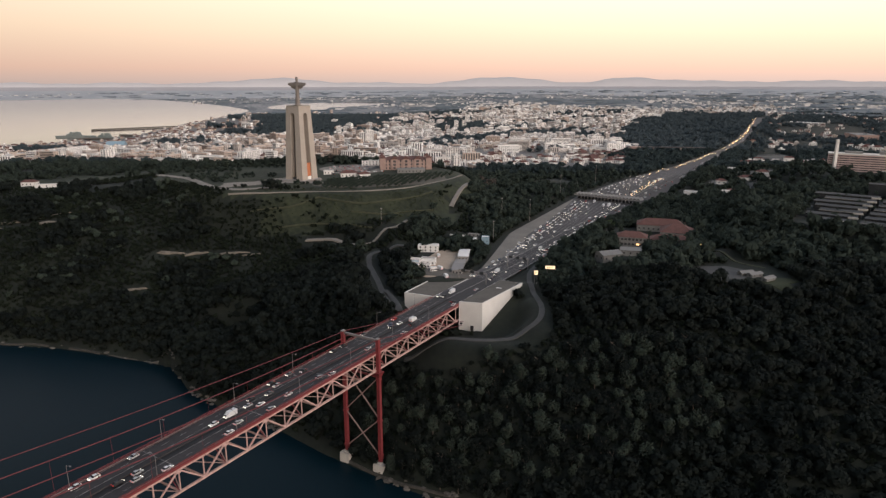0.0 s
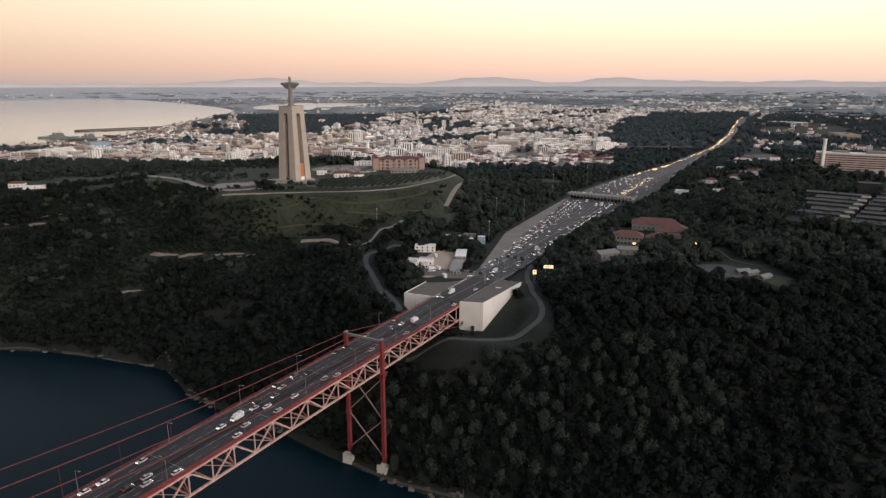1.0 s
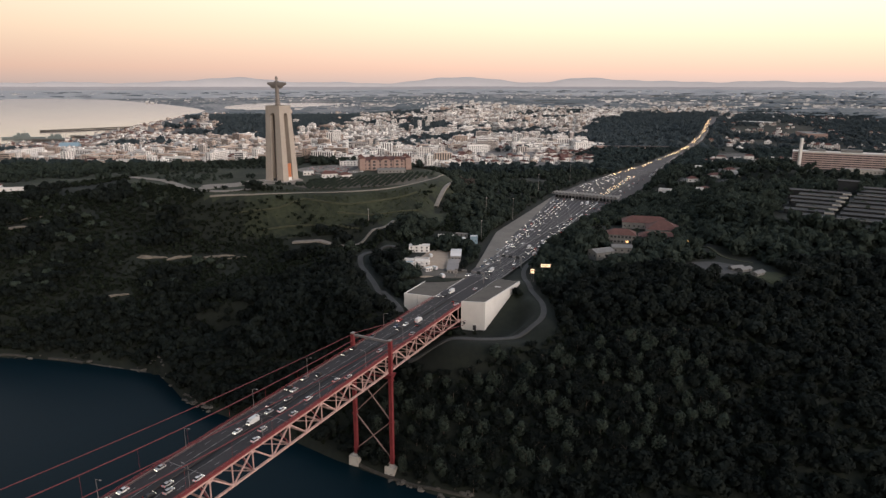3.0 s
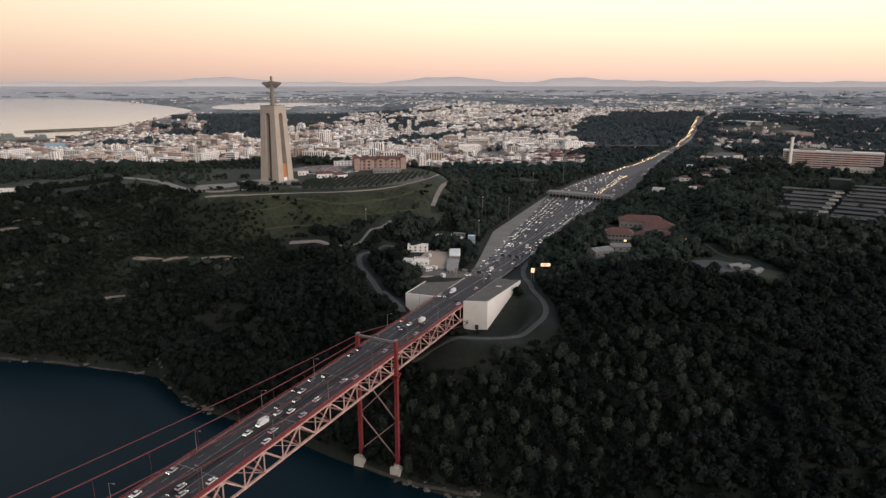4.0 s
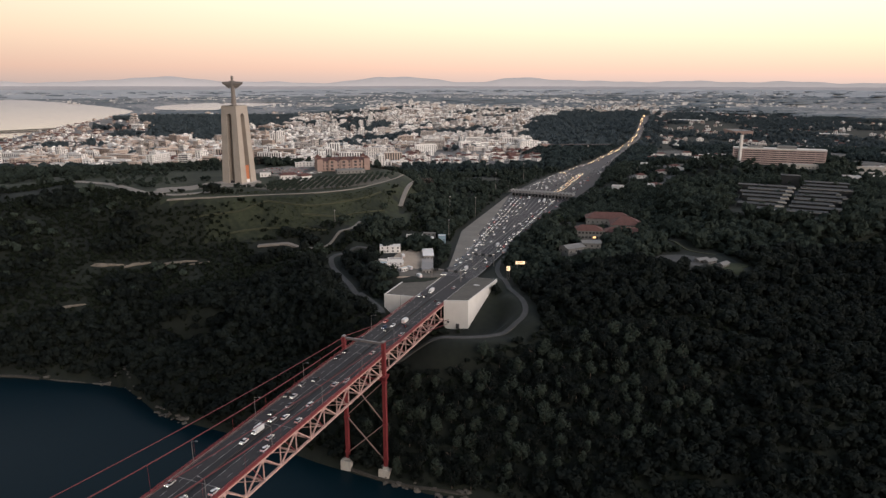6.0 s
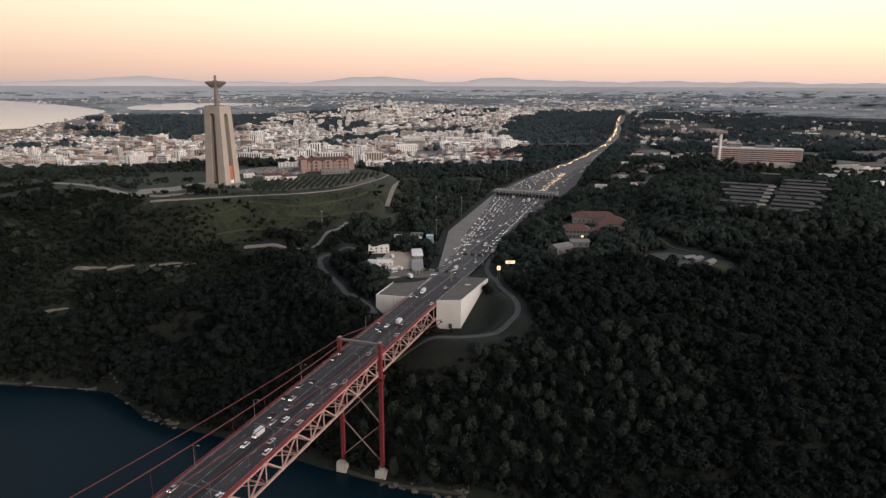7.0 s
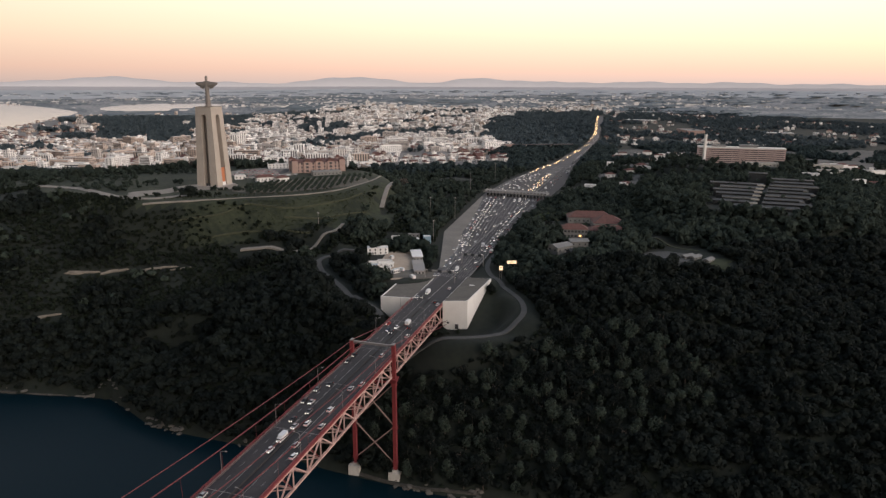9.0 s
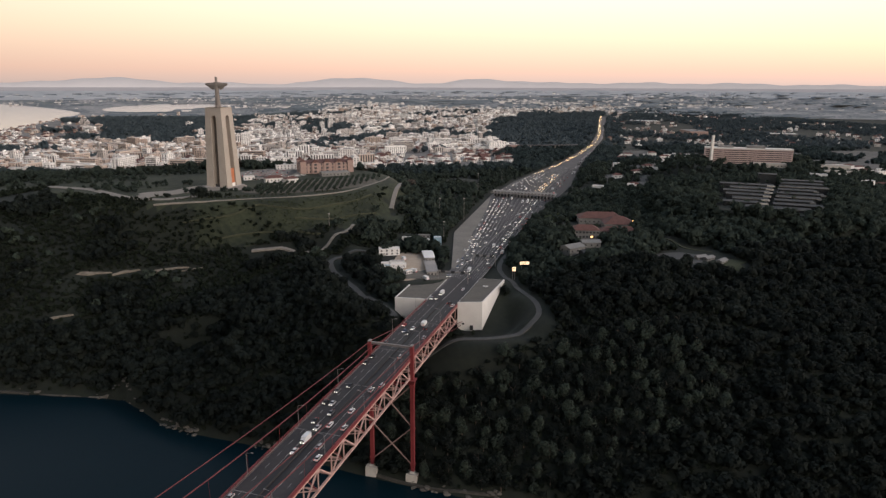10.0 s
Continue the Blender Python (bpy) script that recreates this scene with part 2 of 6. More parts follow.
SHORE_X = (-2000, -900, -384, -333, -276, -217, -188, -168, -116, -74, -48, -14, 10, 84, 134, 250, 600, 1200, 3000)
SHORE_Y = (900, 560, 517, 511, 494, 474, 432, 415, 383, 349, 331, 309, 300, 262, 238, 205, 120, 60, -200)
HILLS = [(-165, 730, 150, 30), (-60, 690, 70, 10), (-330, 760, 160, 22), (-70, 850, 120, 18), (-480, 640, 120, -5), (-640, 900, 250, 25), (-180, 560, 70, -28),
         (-60, 560, 60, -5), (-30, 440, 60, -3), (60, 640, 80, -6), (60, 430, 50, -8), (110, 380, 60, 17), (210, 430, 80, 17), (330, 440, 110, 12),
         (400, 560, 110, 17), (150, 540, 80, 6), (560, 850, 200, 25), (300, 330, 110, -25), (120, 310, 60, -10), (700, 450, 250, 20), (-300, 560, 80, -13)]
# levelled ground: x, y, half width, half depth, height
LEVEL = [(-150, 765, 195, 150, 112), (-6, 512, 40, 56, 73.5), (170, 540, 64, 60, 86), (378, 574, 116, 126, 106), (555, 825, 120, 80, 108), (36, 380, 34, 14, 61),
         (64, 392, 14, 14, 66), (66, 450, 12, 45, 71.5), (-64, 500, 22, 60, 68), (-78, 565, 22, 30, 71.5), (-45, 436, 15, 26, 66), (215, 440, 44, 34, 86), (22, 408, 26, 20, 55.5), (-183, 482, 32, 18, 17)]


def road_edges(s):
    """The highway's left and right edge beside the bridge's line."""
    left = np.interp(s, (300, 366, 450, 582, 827, 960, 1139, 1242, 1440, 1649, 2100, 3253), (-11.5, -11.5, -20, -56, -72, -66, -45, -29, -17, -4, -18, -92))
    right = np.interp(s, (300, 366, 440, 537, 669, 824, 940, 1105, 1250, 1510, 1871, 3253), (11.5, 11.5, 11, 8, 8, 18, 24, 16, 12, 15, 14, -56))
    return left, right


def land(x, y):
    """Height of the ground at a true plan place."""
    x, y = np.asarray(x, float), np.asarray(y, float)
    d = (y - np.interp(x, SHORE_X, SHORE_Y)) * 0.82
    k = 1 - np.exp(-(np.maximum(d, 0) / 55.0) ** 1.3)
    z = 66 + sum(a * np.exp(-((x - cx) ** 2 + (y - cy) ** 2) / (2 * r * r)) for cx, cy, r, a in HILLS)
    z = z + 2.2 * np.sin(x / 37 + y / 61) * np.sin(y / 43 - x / 90) + 1.1 * np.sin(x / 13.0 + 2 * np.sin(y / 19))
    far = smooth_step(1200, 2400, np.hypot(x, y))
    plain = smooth_step(3200, 4300, np.hypot(x, y)) * (1 - smooth_step(-6, 6, np.degrees(np.arctan2(x, y))))
    z = z * (1 - far) + far * (52 + 14 * np.sin(x / 420 + 1) * np.sin(y / 600))
    z = z * (1 - plain) + 14 * plain
    z = z * k
    for cx, cy, rx, ry, h in LEVEL:
        q = np.sqrt(((x - cx) / rx) ** 2 + ((y - cy) / ry) ** 2)
        z = z + (h - z) * (1 - smooth_step(0.85, 1.0 + 12 / min(rx, ry), q))
    # the highway's formation
    s, o = to_axis(x, y)
    le, ri = road_edges(s)
    gap = np.maximum(np.maximum(le - o, o - ri), 0)
    cut = (1 - smooth_step(3, 34, gap)) * smooth_step(405, 440, s) * (1 - smooth_step(2300, 3000, s))
    z = z + (69.4 - z) * cut
    # the bank that climbs beside the right-hand anchorage block
    bank = np.interp(s, (350, 358, 416, 440), (55.5, 56.6, 74.4, 72.0)) - 0.22 * np.maximum(o - 30, 0)
    z = z + (bank - z) * smooth_step(20, 25, o) * (1 - smooth_step(34, 48, o)) * smooth_step(350, 358, s) * (1 - smooth_step(420, 440, s))
    z = np.where(d < 0, np.maximum(-14, d * 0.35) - 3, z - 2.4 * np.exp(-np.maximum(d, 0) / 4))
    # the inner bay and the low ground beside it
    az, r = np.degrees(np.arctan2(x, y)), np.hypot(x, y)
    edge = np.interp(az, (-75, -36, -31.6, -26, -23, -20.3, -17.6, -16.5), (2500, 2800, 2790, 2900, 3500, 4150, 5050, 5850))
    top = np.interp(az, (-75, -31, -27.4, -23.7, -19.7, -16.5), (10800, 11200, 11600, 10400, 7850, 5860))
    inbay = smooth_step(0, 120, r - edge) * (1 - smooth_step(0, 300, r - top)) * (az < -16.5)
    lagoon = (1 - smooth_step(0.8, 1.0, ((az + 9.6) / 5.6) ** 2 + ((r - 7300 - 120 * (az + 9.6)) / 1150) ** 2))
    inbay = np.maximum(inbay, lagoon)
    beside = (1 - smooth_step(0, 1500, np.maximum(edge - r, 0))) * (az < -10) * smooth_step(1300, 1900, r)
    z = z * (1 - 0.85 * beside)
    return z * (1 - inbay) + inbay * -12


def ground_at(x, y):
    return float(land(x, y))


def polar_sheet(name, angles, radii, height, mat):
    aa, rr = np.meshgrid(np.radians(angles), radii)
    x, y = rr * np.sin(aa), rr * np.cos(aa)
    X, Y, Z = squeeze(x, y, height(x, y))
    v = np.stack([X, Y, Z], -1).reshape(-1, 3)
    nr, na = aa.shape
    i = np.arange(nr * na).reshape(nr, na)
    q = np.stack([i[:-1, :-1], i[1:, :-1], i[1:, 1:], i[:-1, 1:]], -1).reshape(-1, 4)[:, ::-1]
    return grid_mesh(name, v, q, mat)


def grid_mesh(name, v, q, mat, smooth=True):
    """A mesh from arrays of vertices and of faces that all have the same number of corners."""
    me = bpy.data.meshes.new(name)
    me.vertices.add(len(v))
    me.vertices.foreach_set("co", np.asarray(v, np.float32).ravel())
    n = q.shape[1]
    me.loops.add(q.size)
    me.loops.foreach_set("vertex_index", q.astype(np.int32).ravel())
    me.polygons.add(len(q))
    me.polygons.foreach_set("loop_start", np.arange(0, q.size, n, dtype=np.int32))
    me.polygons.foreach_set("use_smooth", np.full(len(q), smooth))
    me.update(calc_edges=True)
    me.materials.append(mat)
    return me


def suburb(x, y):
    """Open streets and yards west of the highway, between clumps of trees."""
    return (to_axis(x, y)[1] > 75) & (y > 590) & (y < 1450) & (x > 330) & (((x - 510) / 120) ** 2 + ((y - 790) / 95) ** 2 > 1) & (patch(x, y, 52) + 0.6 * patch(x + 40, y, 21) < 0.22)


def path_line(x):
    return np.interp(x, (-400, -360, -322, -292, -262, -236, -206, -130, -83, -40, -12, 22), (775, 768, 752, 732, 694, 664, 650, 640, 646, 666, 700, 768))


def lip(x, y):
    """The edge of the level ground in front of the monument's paths, kept low."""
    return (x > -400) & (x < 26) & (y > path_line(x) - 38) & (y < path_line(x) + 9)


def lawn_at(x, y):
    """The open grassy slope below the monument."""
    return ((x + 66) / 96) ** 2 + ((y - 652) / 38) ** 2 < 1 + 0.28 * np.sin(x / 9 + y / 14) + 0.2 * np.sin(x / 4.3 - y / 6)


def meadow(x, y):
    return (lip(x, y) & (x > -180)) | lawn_at(x, y) | (((x + 150) / 200) ** 2 + ((y - 765) / 135) ** 2 < 1) | (((x + 430) / 120) ** 2 + ((y - 800) / 60) ** 2 < 1)


def patch(x, y, s):
    """A wandering pattern of clearings, of about the size s."""
    return np.sin(x / s + 1.3 * np.sin(y / s * 0.7)) * np.sin(y / s * 1.1 + 0.8 * np.sin(x / s * 0.6 + 2))


WOODS = [[(16.4, 1240), (15.6, 1750), (15.2, 2180), (16.2, 3040), (19.4, 3660), (26.5, 3950), (26.5, 1240)],
         [(-1.8, 1720), (3.4, 2140), (6.9, 2350), (15.4, 2190), (15.4, 1960), (5.8, 1960), (2.3, 1810)],
         [(-16.4, 2030), (-15.6, 4540), (-13.6, 5060), (-8.0, 4710), (-3.7, 4880), (1.7, 5100), (1.6, 4030), (-3.8, 3670), (-5.1, 2700), (-9.5, 2520), (-9.7, 2080), (-12.7, 2030)],
         [(-0.8, 2750), (0.6, 3150), (3.4, 3000), (3.8, 2500), (1.6, 2350)]]


def inside(corners, u, v):
    """Whether the points u, v lie within a ring of corners."""
    hit = np.zeros(np.shape(u), bool)
    for (a, b), (c, d) in zip(corners, corners[1:] + corners[:1]):
        hit ^= ((b > v) != (d > v)) & (u < (c - a) * (v - b) / (d - b + 1e-9) + a)
    return hit


def green(x, y):
    """Wooded and open land among the far quarters."""
    x, y = np.asarray(x, float), np.asarray(y, float)
    az = np.degrees(np.arctan2(x, y)) + 0.35 * np.sin(y / 130 + x / 90)
    r = np.hypot(x, y) * (1 + 0.03 * np.sin(x / 75 + 1))
    g = np.zeros(np.shape(x), bool)
    for ring in WOODS:
        g |= inside(ring, az, r)
    s, o = to_axis(x, y)
    g |= (o > 0) & (y < 4200) & (patch(x, y * 0.7, 130) + 0.4 * patch(x, y, 47) > -0.25)
    return g


ANGLES = np.concatenate([np.linspace(-180, -56, 30), np.linspace(-55, 55, 520), np.linspace(56, 180, 30)])
RADII = np.concatenate([[1, 60, 130, 190], np.geomspace(220, 2600, 270), np.geomspace(2640, 60000, 90)])

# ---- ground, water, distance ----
# mosaic of far fields and towns, tinted blue-grey: haze put into the colour
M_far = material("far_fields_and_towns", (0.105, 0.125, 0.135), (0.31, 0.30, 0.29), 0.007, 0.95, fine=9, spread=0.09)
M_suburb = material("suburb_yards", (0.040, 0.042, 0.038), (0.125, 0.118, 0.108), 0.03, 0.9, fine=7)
# next ring out, paled further to stand for haze
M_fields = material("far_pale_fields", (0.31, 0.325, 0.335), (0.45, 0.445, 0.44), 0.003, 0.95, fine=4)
# last ring: haze put into a pale colour and a faint glow
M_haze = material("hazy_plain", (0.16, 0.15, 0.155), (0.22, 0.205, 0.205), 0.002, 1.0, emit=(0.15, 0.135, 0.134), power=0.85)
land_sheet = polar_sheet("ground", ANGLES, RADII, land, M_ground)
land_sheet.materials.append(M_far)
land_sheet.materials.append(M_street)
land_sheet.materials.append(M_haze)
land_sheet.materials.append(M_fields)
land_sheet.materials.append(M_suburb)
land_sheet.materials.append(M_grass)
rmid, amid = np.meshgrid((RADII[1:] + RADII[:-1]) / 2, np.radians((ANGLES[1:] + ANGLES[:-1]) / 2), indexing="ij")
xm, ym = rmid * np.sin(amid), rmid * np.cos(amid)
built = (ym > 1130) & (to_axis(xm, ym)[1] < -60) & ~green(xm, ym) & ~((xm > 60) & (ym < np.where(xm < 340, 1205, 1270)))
# the painted haze deepens by ring of distance
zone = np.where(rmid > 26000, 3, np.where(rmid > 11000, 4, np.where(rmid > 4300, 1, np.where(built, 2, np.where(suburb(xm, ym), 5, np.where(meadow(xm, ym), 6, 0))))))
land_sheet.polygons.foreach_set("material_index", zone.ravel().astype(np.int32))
thing("ground", None, "dark scrub-covered hillside and plain running to the horizon", "ground", kind="structure",
      data=land_sheet)

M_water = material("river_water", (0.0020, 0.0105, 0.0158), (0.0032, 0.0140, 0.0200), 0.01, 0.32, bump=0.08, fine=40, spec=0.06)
# part-metal bay water: the dusk sky's peach sheen put into its colour
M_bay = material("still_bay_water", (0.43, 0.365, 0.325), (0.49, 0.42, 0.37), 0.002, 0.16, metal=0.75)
WATER_R = np.concatenate([[0.01], np.geomspace(60, 2400, 40), np.geomspace(2500, 60000, 40)])
river = polar_sheet("water", np.append(ANGLES[::4], 180.0), WATER_R, lambda x, y: np.full(x.shape, WATER), M_water)
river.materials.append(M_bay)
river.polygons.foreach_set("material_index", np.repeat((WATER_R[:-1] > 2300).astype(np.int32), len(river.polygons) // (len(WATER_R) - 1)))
thing("water", None, "calm blue river and bay reflecting the dusk sky", "water", kind="structure",
      data=river)

# backdrop hills: haze put into a pale colour and an even glow
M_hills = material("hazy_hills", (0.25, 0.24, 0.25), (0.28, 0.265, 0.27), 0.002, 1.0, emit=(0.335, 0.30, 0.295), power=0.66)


def far_hills():
    """A far range, as a low ridge on the horizon."""
    az = np.radians(np.linspace(-60, 60, 400))
    deg = np.degrees(az)
    up = 0.10 + 0.05 * np.sin(deg * 0.9) + 0.03 * np.sin(deg * 2.3 + 1)
    for c, w, h in ((4.6, 3.4, 0.52), (7.2, 2.2, 0.12), (15.2, 3.0, 0.42), (19.5, 2.6, 0.22), (-14.6, 3.2, 0.42), (-9.5, 4.5, 0.10), (27, 6, 0.16), (36, 6, 0.12)):
        up = up + h * np.exp(-((deg - c) / w) ** 2)
    d = 4840.0
    x, y = d * np.sin(az), d * np.cos(az)
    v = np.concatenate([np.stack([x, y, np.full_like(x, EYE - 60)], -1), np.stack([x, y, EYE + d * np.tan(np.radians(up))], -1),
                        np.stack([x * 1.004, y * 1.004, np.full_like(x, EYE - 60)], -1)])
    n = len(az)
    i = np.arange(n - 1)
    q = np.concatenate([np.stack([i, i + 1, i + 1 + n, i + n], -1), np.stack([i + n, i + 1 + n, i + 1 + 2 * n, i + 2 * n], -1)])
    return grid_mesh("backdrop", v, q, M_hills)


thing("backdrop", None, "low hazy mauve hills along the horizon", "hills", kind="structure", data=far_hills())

# ---- the bridge ----
DECK, BENT, LOW = 73.0, 265.0, 62.0
BRIDGE = pose(*on_axis(BENT, 0), 0, 0, 0, -math.degrees(HEAD))
bridge = thing("bridge", BRIDGE, "red steel suspension bridge approach with a truss deck over water", "bridge")
S0, S1, PANEL = -345.0, 96.5, 11.4
part("deck", Shape().box(-11.2, 11.2, S0, S1 + 2, DECK - 0.8, DECK), M_asphalt, bridge, "dark asphalt deck")
part("median", Shape().box(-0.2, 0.2, S0, S1 + 2, DECK + 0.004, DECK + 0.6), M_asphalt, bridge, "low dark median barrier")
for side in (-1, 1):
    part("steel_grating", Shape().box(side * 2.05 - 1.6, side * 2.05 + 1.6, S0, S1, DECK + 0.004, DECK + 0.012), M_grating, bridge, "dark open steel grating lane")
    part("grating_joint", Shape().box(side * 3.72 - 0.06, side * 3.72 + 0.06, S0, S1, DECK + 0.004, DECK + 0.03), M_steel, bridge)
    part("wheel_guard", Shape().box(side * 10.95 - 0.05, side * 10.95 + 0.05, S0, S1, DECK + 0.35, DECK + 0.6), M_steel, bridge, "thin grey guard rail")
mesh_joint = Shape().box(-10.6, 10.6, -0.12, 0.12, DECK + 0.014, DECK + 0.024).mesh("expansion_joint", M_steel)
for y in np.arange(-311.0, S1, 45.6):
    part("expansion_joint", mesh_joint, M_steel, bridge, m=pose(0, y, 0))
mesh_dash = Shape().box(-0.08, 0.08, 0, 3.2, DECK + 0.004, DECK + 0.02).mesh("lane_dash", M_line)
for o in (-7.45, -3.9, 3.9, 7.45):
    for y in np.arange(-230.0, S1 - 4, 9.0):
        part("lane_dash", mesh_dash, M_line, bridge, m=pose(o, y, 0))
for side in (-1, 1):
    part("edge_line", Shape().box(side * 10.7 - 0.08, side * 10.7 + 0.08, S0, S1, DECK + 0.004, DECK + 0.02), M_line, bridge)
    part("kerb", Shape().box(side * 11.35 - 0.4, side * 11.35 + 0.4, S0, S1, DECK - 0.7, DECK + 0.3), M_red if side > 0 else M_edge, bridge, "red edge beam" if side > 0 else "dark red edge beam")
    rail = Shape()
    for h in (0.55, 0.95, 1.35):
        rail.box(side * 11.55 - 0.06, side * 11.55 + 0.06, S0, S1, DECK + h, DECK + h + 0.12)
    for y in np.arange(S0, S1, 2.85):
        rail.box(side * 11.55 - 0.07, side * 11.55 + 0.07, y - 0.07, y + 0.07, DECK + 0.3, DECK + 1.45)
    part("railing", rail, M_red, bridge)
    part("top_chord", Shape().box(side * 11.2 - 0.42, side * 11.2 + 0.42, S0, S1, DECK - 1.65, DECK - 0.75), M_red_pale, bridge, "red steel chord, catching light put in as pale pink")
    part("bottom_chord", Shape().box(side * 11.2 - 0.45, side * 11.2 + 0.45, S0, S1, LOW - 0.45, LOW + 0.45), M_red_pale, bridge, "red steel chord, catching light put in as pale pink")
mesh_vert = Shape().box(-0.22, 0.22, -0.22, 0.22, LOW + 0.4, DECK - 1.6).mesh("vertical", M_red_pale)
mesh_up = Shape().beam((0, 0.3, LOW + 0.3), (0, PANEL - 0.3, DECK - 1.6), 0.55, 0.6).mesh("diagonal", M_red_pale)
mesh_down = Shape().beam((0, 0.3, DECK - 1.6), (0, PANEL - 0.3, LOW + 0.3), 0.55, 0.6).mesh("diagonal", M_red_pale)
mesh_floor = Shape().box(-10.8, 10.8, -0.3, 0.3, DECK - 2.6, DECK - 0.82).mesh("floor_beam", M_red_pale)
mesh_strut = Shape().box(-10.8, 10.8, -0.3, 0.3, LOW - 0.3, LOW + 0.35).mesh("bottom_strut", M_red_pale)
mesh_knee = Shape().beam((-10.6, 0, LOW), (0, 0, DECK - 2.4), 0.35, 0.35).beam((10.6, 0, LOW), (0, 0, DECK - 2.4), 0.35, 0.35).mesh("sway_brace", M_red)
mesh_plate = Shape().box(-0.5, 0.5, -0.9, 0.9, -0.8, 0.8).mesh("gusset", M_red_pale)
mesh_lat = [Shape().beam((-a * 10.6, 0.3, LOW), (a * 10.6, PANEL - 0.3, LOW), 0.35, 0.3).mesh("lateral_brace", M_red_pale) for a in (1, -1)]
for j in range(-30, 9):
    y = -3.0 + PANEL * j
    part("floor_beam", mesh_floor, M_red_pale, bridge, m=pose(0, y, 0))
    part("bottom_strut", mesh_strut, M_red_pale, bridge, m=pose(0, y, 0))
    if j % 2:
        part("sway_brace", mesh_knee, M_red, bridge, m=pose(0, y, 0))
    if j < 8:
        part("lateral_brace", mesh_lat[j % 2], M_red_pale, bridge, m=pose(0, y, 0))
    for side in (-1, 1):
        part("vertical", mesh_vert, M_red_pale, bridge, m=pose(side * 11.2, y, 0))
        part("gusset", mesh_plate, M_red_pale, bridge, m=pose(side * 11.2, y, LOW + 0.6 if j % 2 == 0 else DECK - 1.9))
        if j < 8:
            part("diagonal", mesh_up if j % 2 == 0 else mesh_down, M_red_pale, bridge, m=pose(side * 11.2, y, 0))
# end frame at the anchorage
for side in (-1, 1):
    part("end_post", Shape().box(side * 11.2 - 0.35, side * 11.2 + 0.35, 94.3, 95.2, LOW - 2, DECK - 0.8), M_red, bridge)
# the older lower and the newer upper cable on each side, and the stays behind the bent
for side in (-1, 1):
    for z0, g, c, r in ((80.3, 0.052, 0.00017, 0.18), (76.5, 0.010, 0.00032, 0.24)):
        us = np.linspace(0, 345, 40)
        pts = [(side * 12.2, -u, z0 + g * u + c * u * u) for u in us]
        ring8 = [(r * math.cos(i * math.pi / 4), r * math.sin(i * math.pi / 4)) for i in range(8)]
        cab = Shape().add([(x + a, y, z + b) for x, y, z in pts for a, b in ring8],
                          [(i * 8 + j, i * 8 + (j + 1) % 8, i * 8 + 8 + (j + 1) % 8, i * 8 + 8 + j) for i in range(len(pts) - 1) for j in range(8)])
        part("main_cable", cab, M_cable, bridge, "dull red main cable")
    part("backstay_cable", Shape().tube((side * 12.2, 0, 80.6), (side * 15.5, 97, 61.0), 0.2, n=8), M_cable, bridge)
    part("backstay_cable", Shape().tube((side * 12.2, 0, 77.2), (side * 14.5, 97, 58.0), 0.22, n=8), M_cable, bridge)
    for k in range(1, 9):
        u = PANEL * 2 * k + 3
        top = 76.5 + 0.010 * u + 0.00032 * u * u
        part("hanger", Shape().tube((side * 12.0, -u, DECK - 0.6), (side * 12.2, -u, top), 0.05, n=5), M_red, bridge)
# the cable bent: two legs, crossed bracing and a portal beam over the road
for side in (-1, 1):
    leg = part("leg", Shape().box(side * 12.3 - 1.0, side * 12.3 + 1.0, -0.95, 0.95, 4.5, 80.6), M_red, bridge, "red steel box leg")
    for z in (56.5, 30.5, 8.5):
        part("leg_collar", Shape().box(side * 12.3 - 1.25, side * 12.3 + 1.25, -1.2, 1.2, z, z + 1.3), M_red, leg)
    part("bearing_bracket", Shape().frustum([(side * 12.3 + a, b, 58.5) for a, b in ((-1.3, -1.3), (1.3, -1.3), (1.3, 1.3), (-1.3, 1.3))],
                                            [(side * 12.3 + a, b, 61.2) for a, b in ((-2.1, -2.6), (2.1, -2.6), (2.1, 2.6), (-2.1, 2.6))]), M_red, leg)
    part("cable_saddle", Shape().box(side * 12.2 - 0.8, side * 12.2 + 0.8, -1.3, 1.3, 80.6, 81.2), M_steel, leg, "grey steel cable saddle")
    foot = part("footing", Shape().frustum([(side * 12.3 + a, b, -9) for a, b in ((-3.5, -3.7), (3.5, -3.7), (3.5, 3.7), (-3.5, 3.7))],
                                           [(side * 12.3 + a, b, 4.2) for a, b in ((-3.2, -3.4), (3.2, -3.4), (3.2, 3.4), (-3.2, 3.4))]), M_footing, bridge, "pale stained concrete footing block")
    part("pedestal", Shape().box(side * 12.3 - 1.7, side * 12.3 + 1.7, -1.7, 1.7, 4.2, 5.0), M_footing, foot)
part("portal_beam", Shape().box(-11.3, 11.3, -0.45, 0.45, 79.2, 80.4), M_steel, bridge, "grey steel portal beam over the road")
for z0, z1 in ((57, 33), (31, 9)):
    for side in (-1, 1):
        part("cross_brace", Shape().beam((side * 11.3, side * 0.25, z0), (-side * 11.3, side * 0.25, z1), 0.55, 0.6), M_brace, bridge, "dull grey-red crossed brace")
part("cross_strut", Shape().box(-11.3, 11.3, -0.4, 0.4, 57.6, 58.6), M_red, bridge)

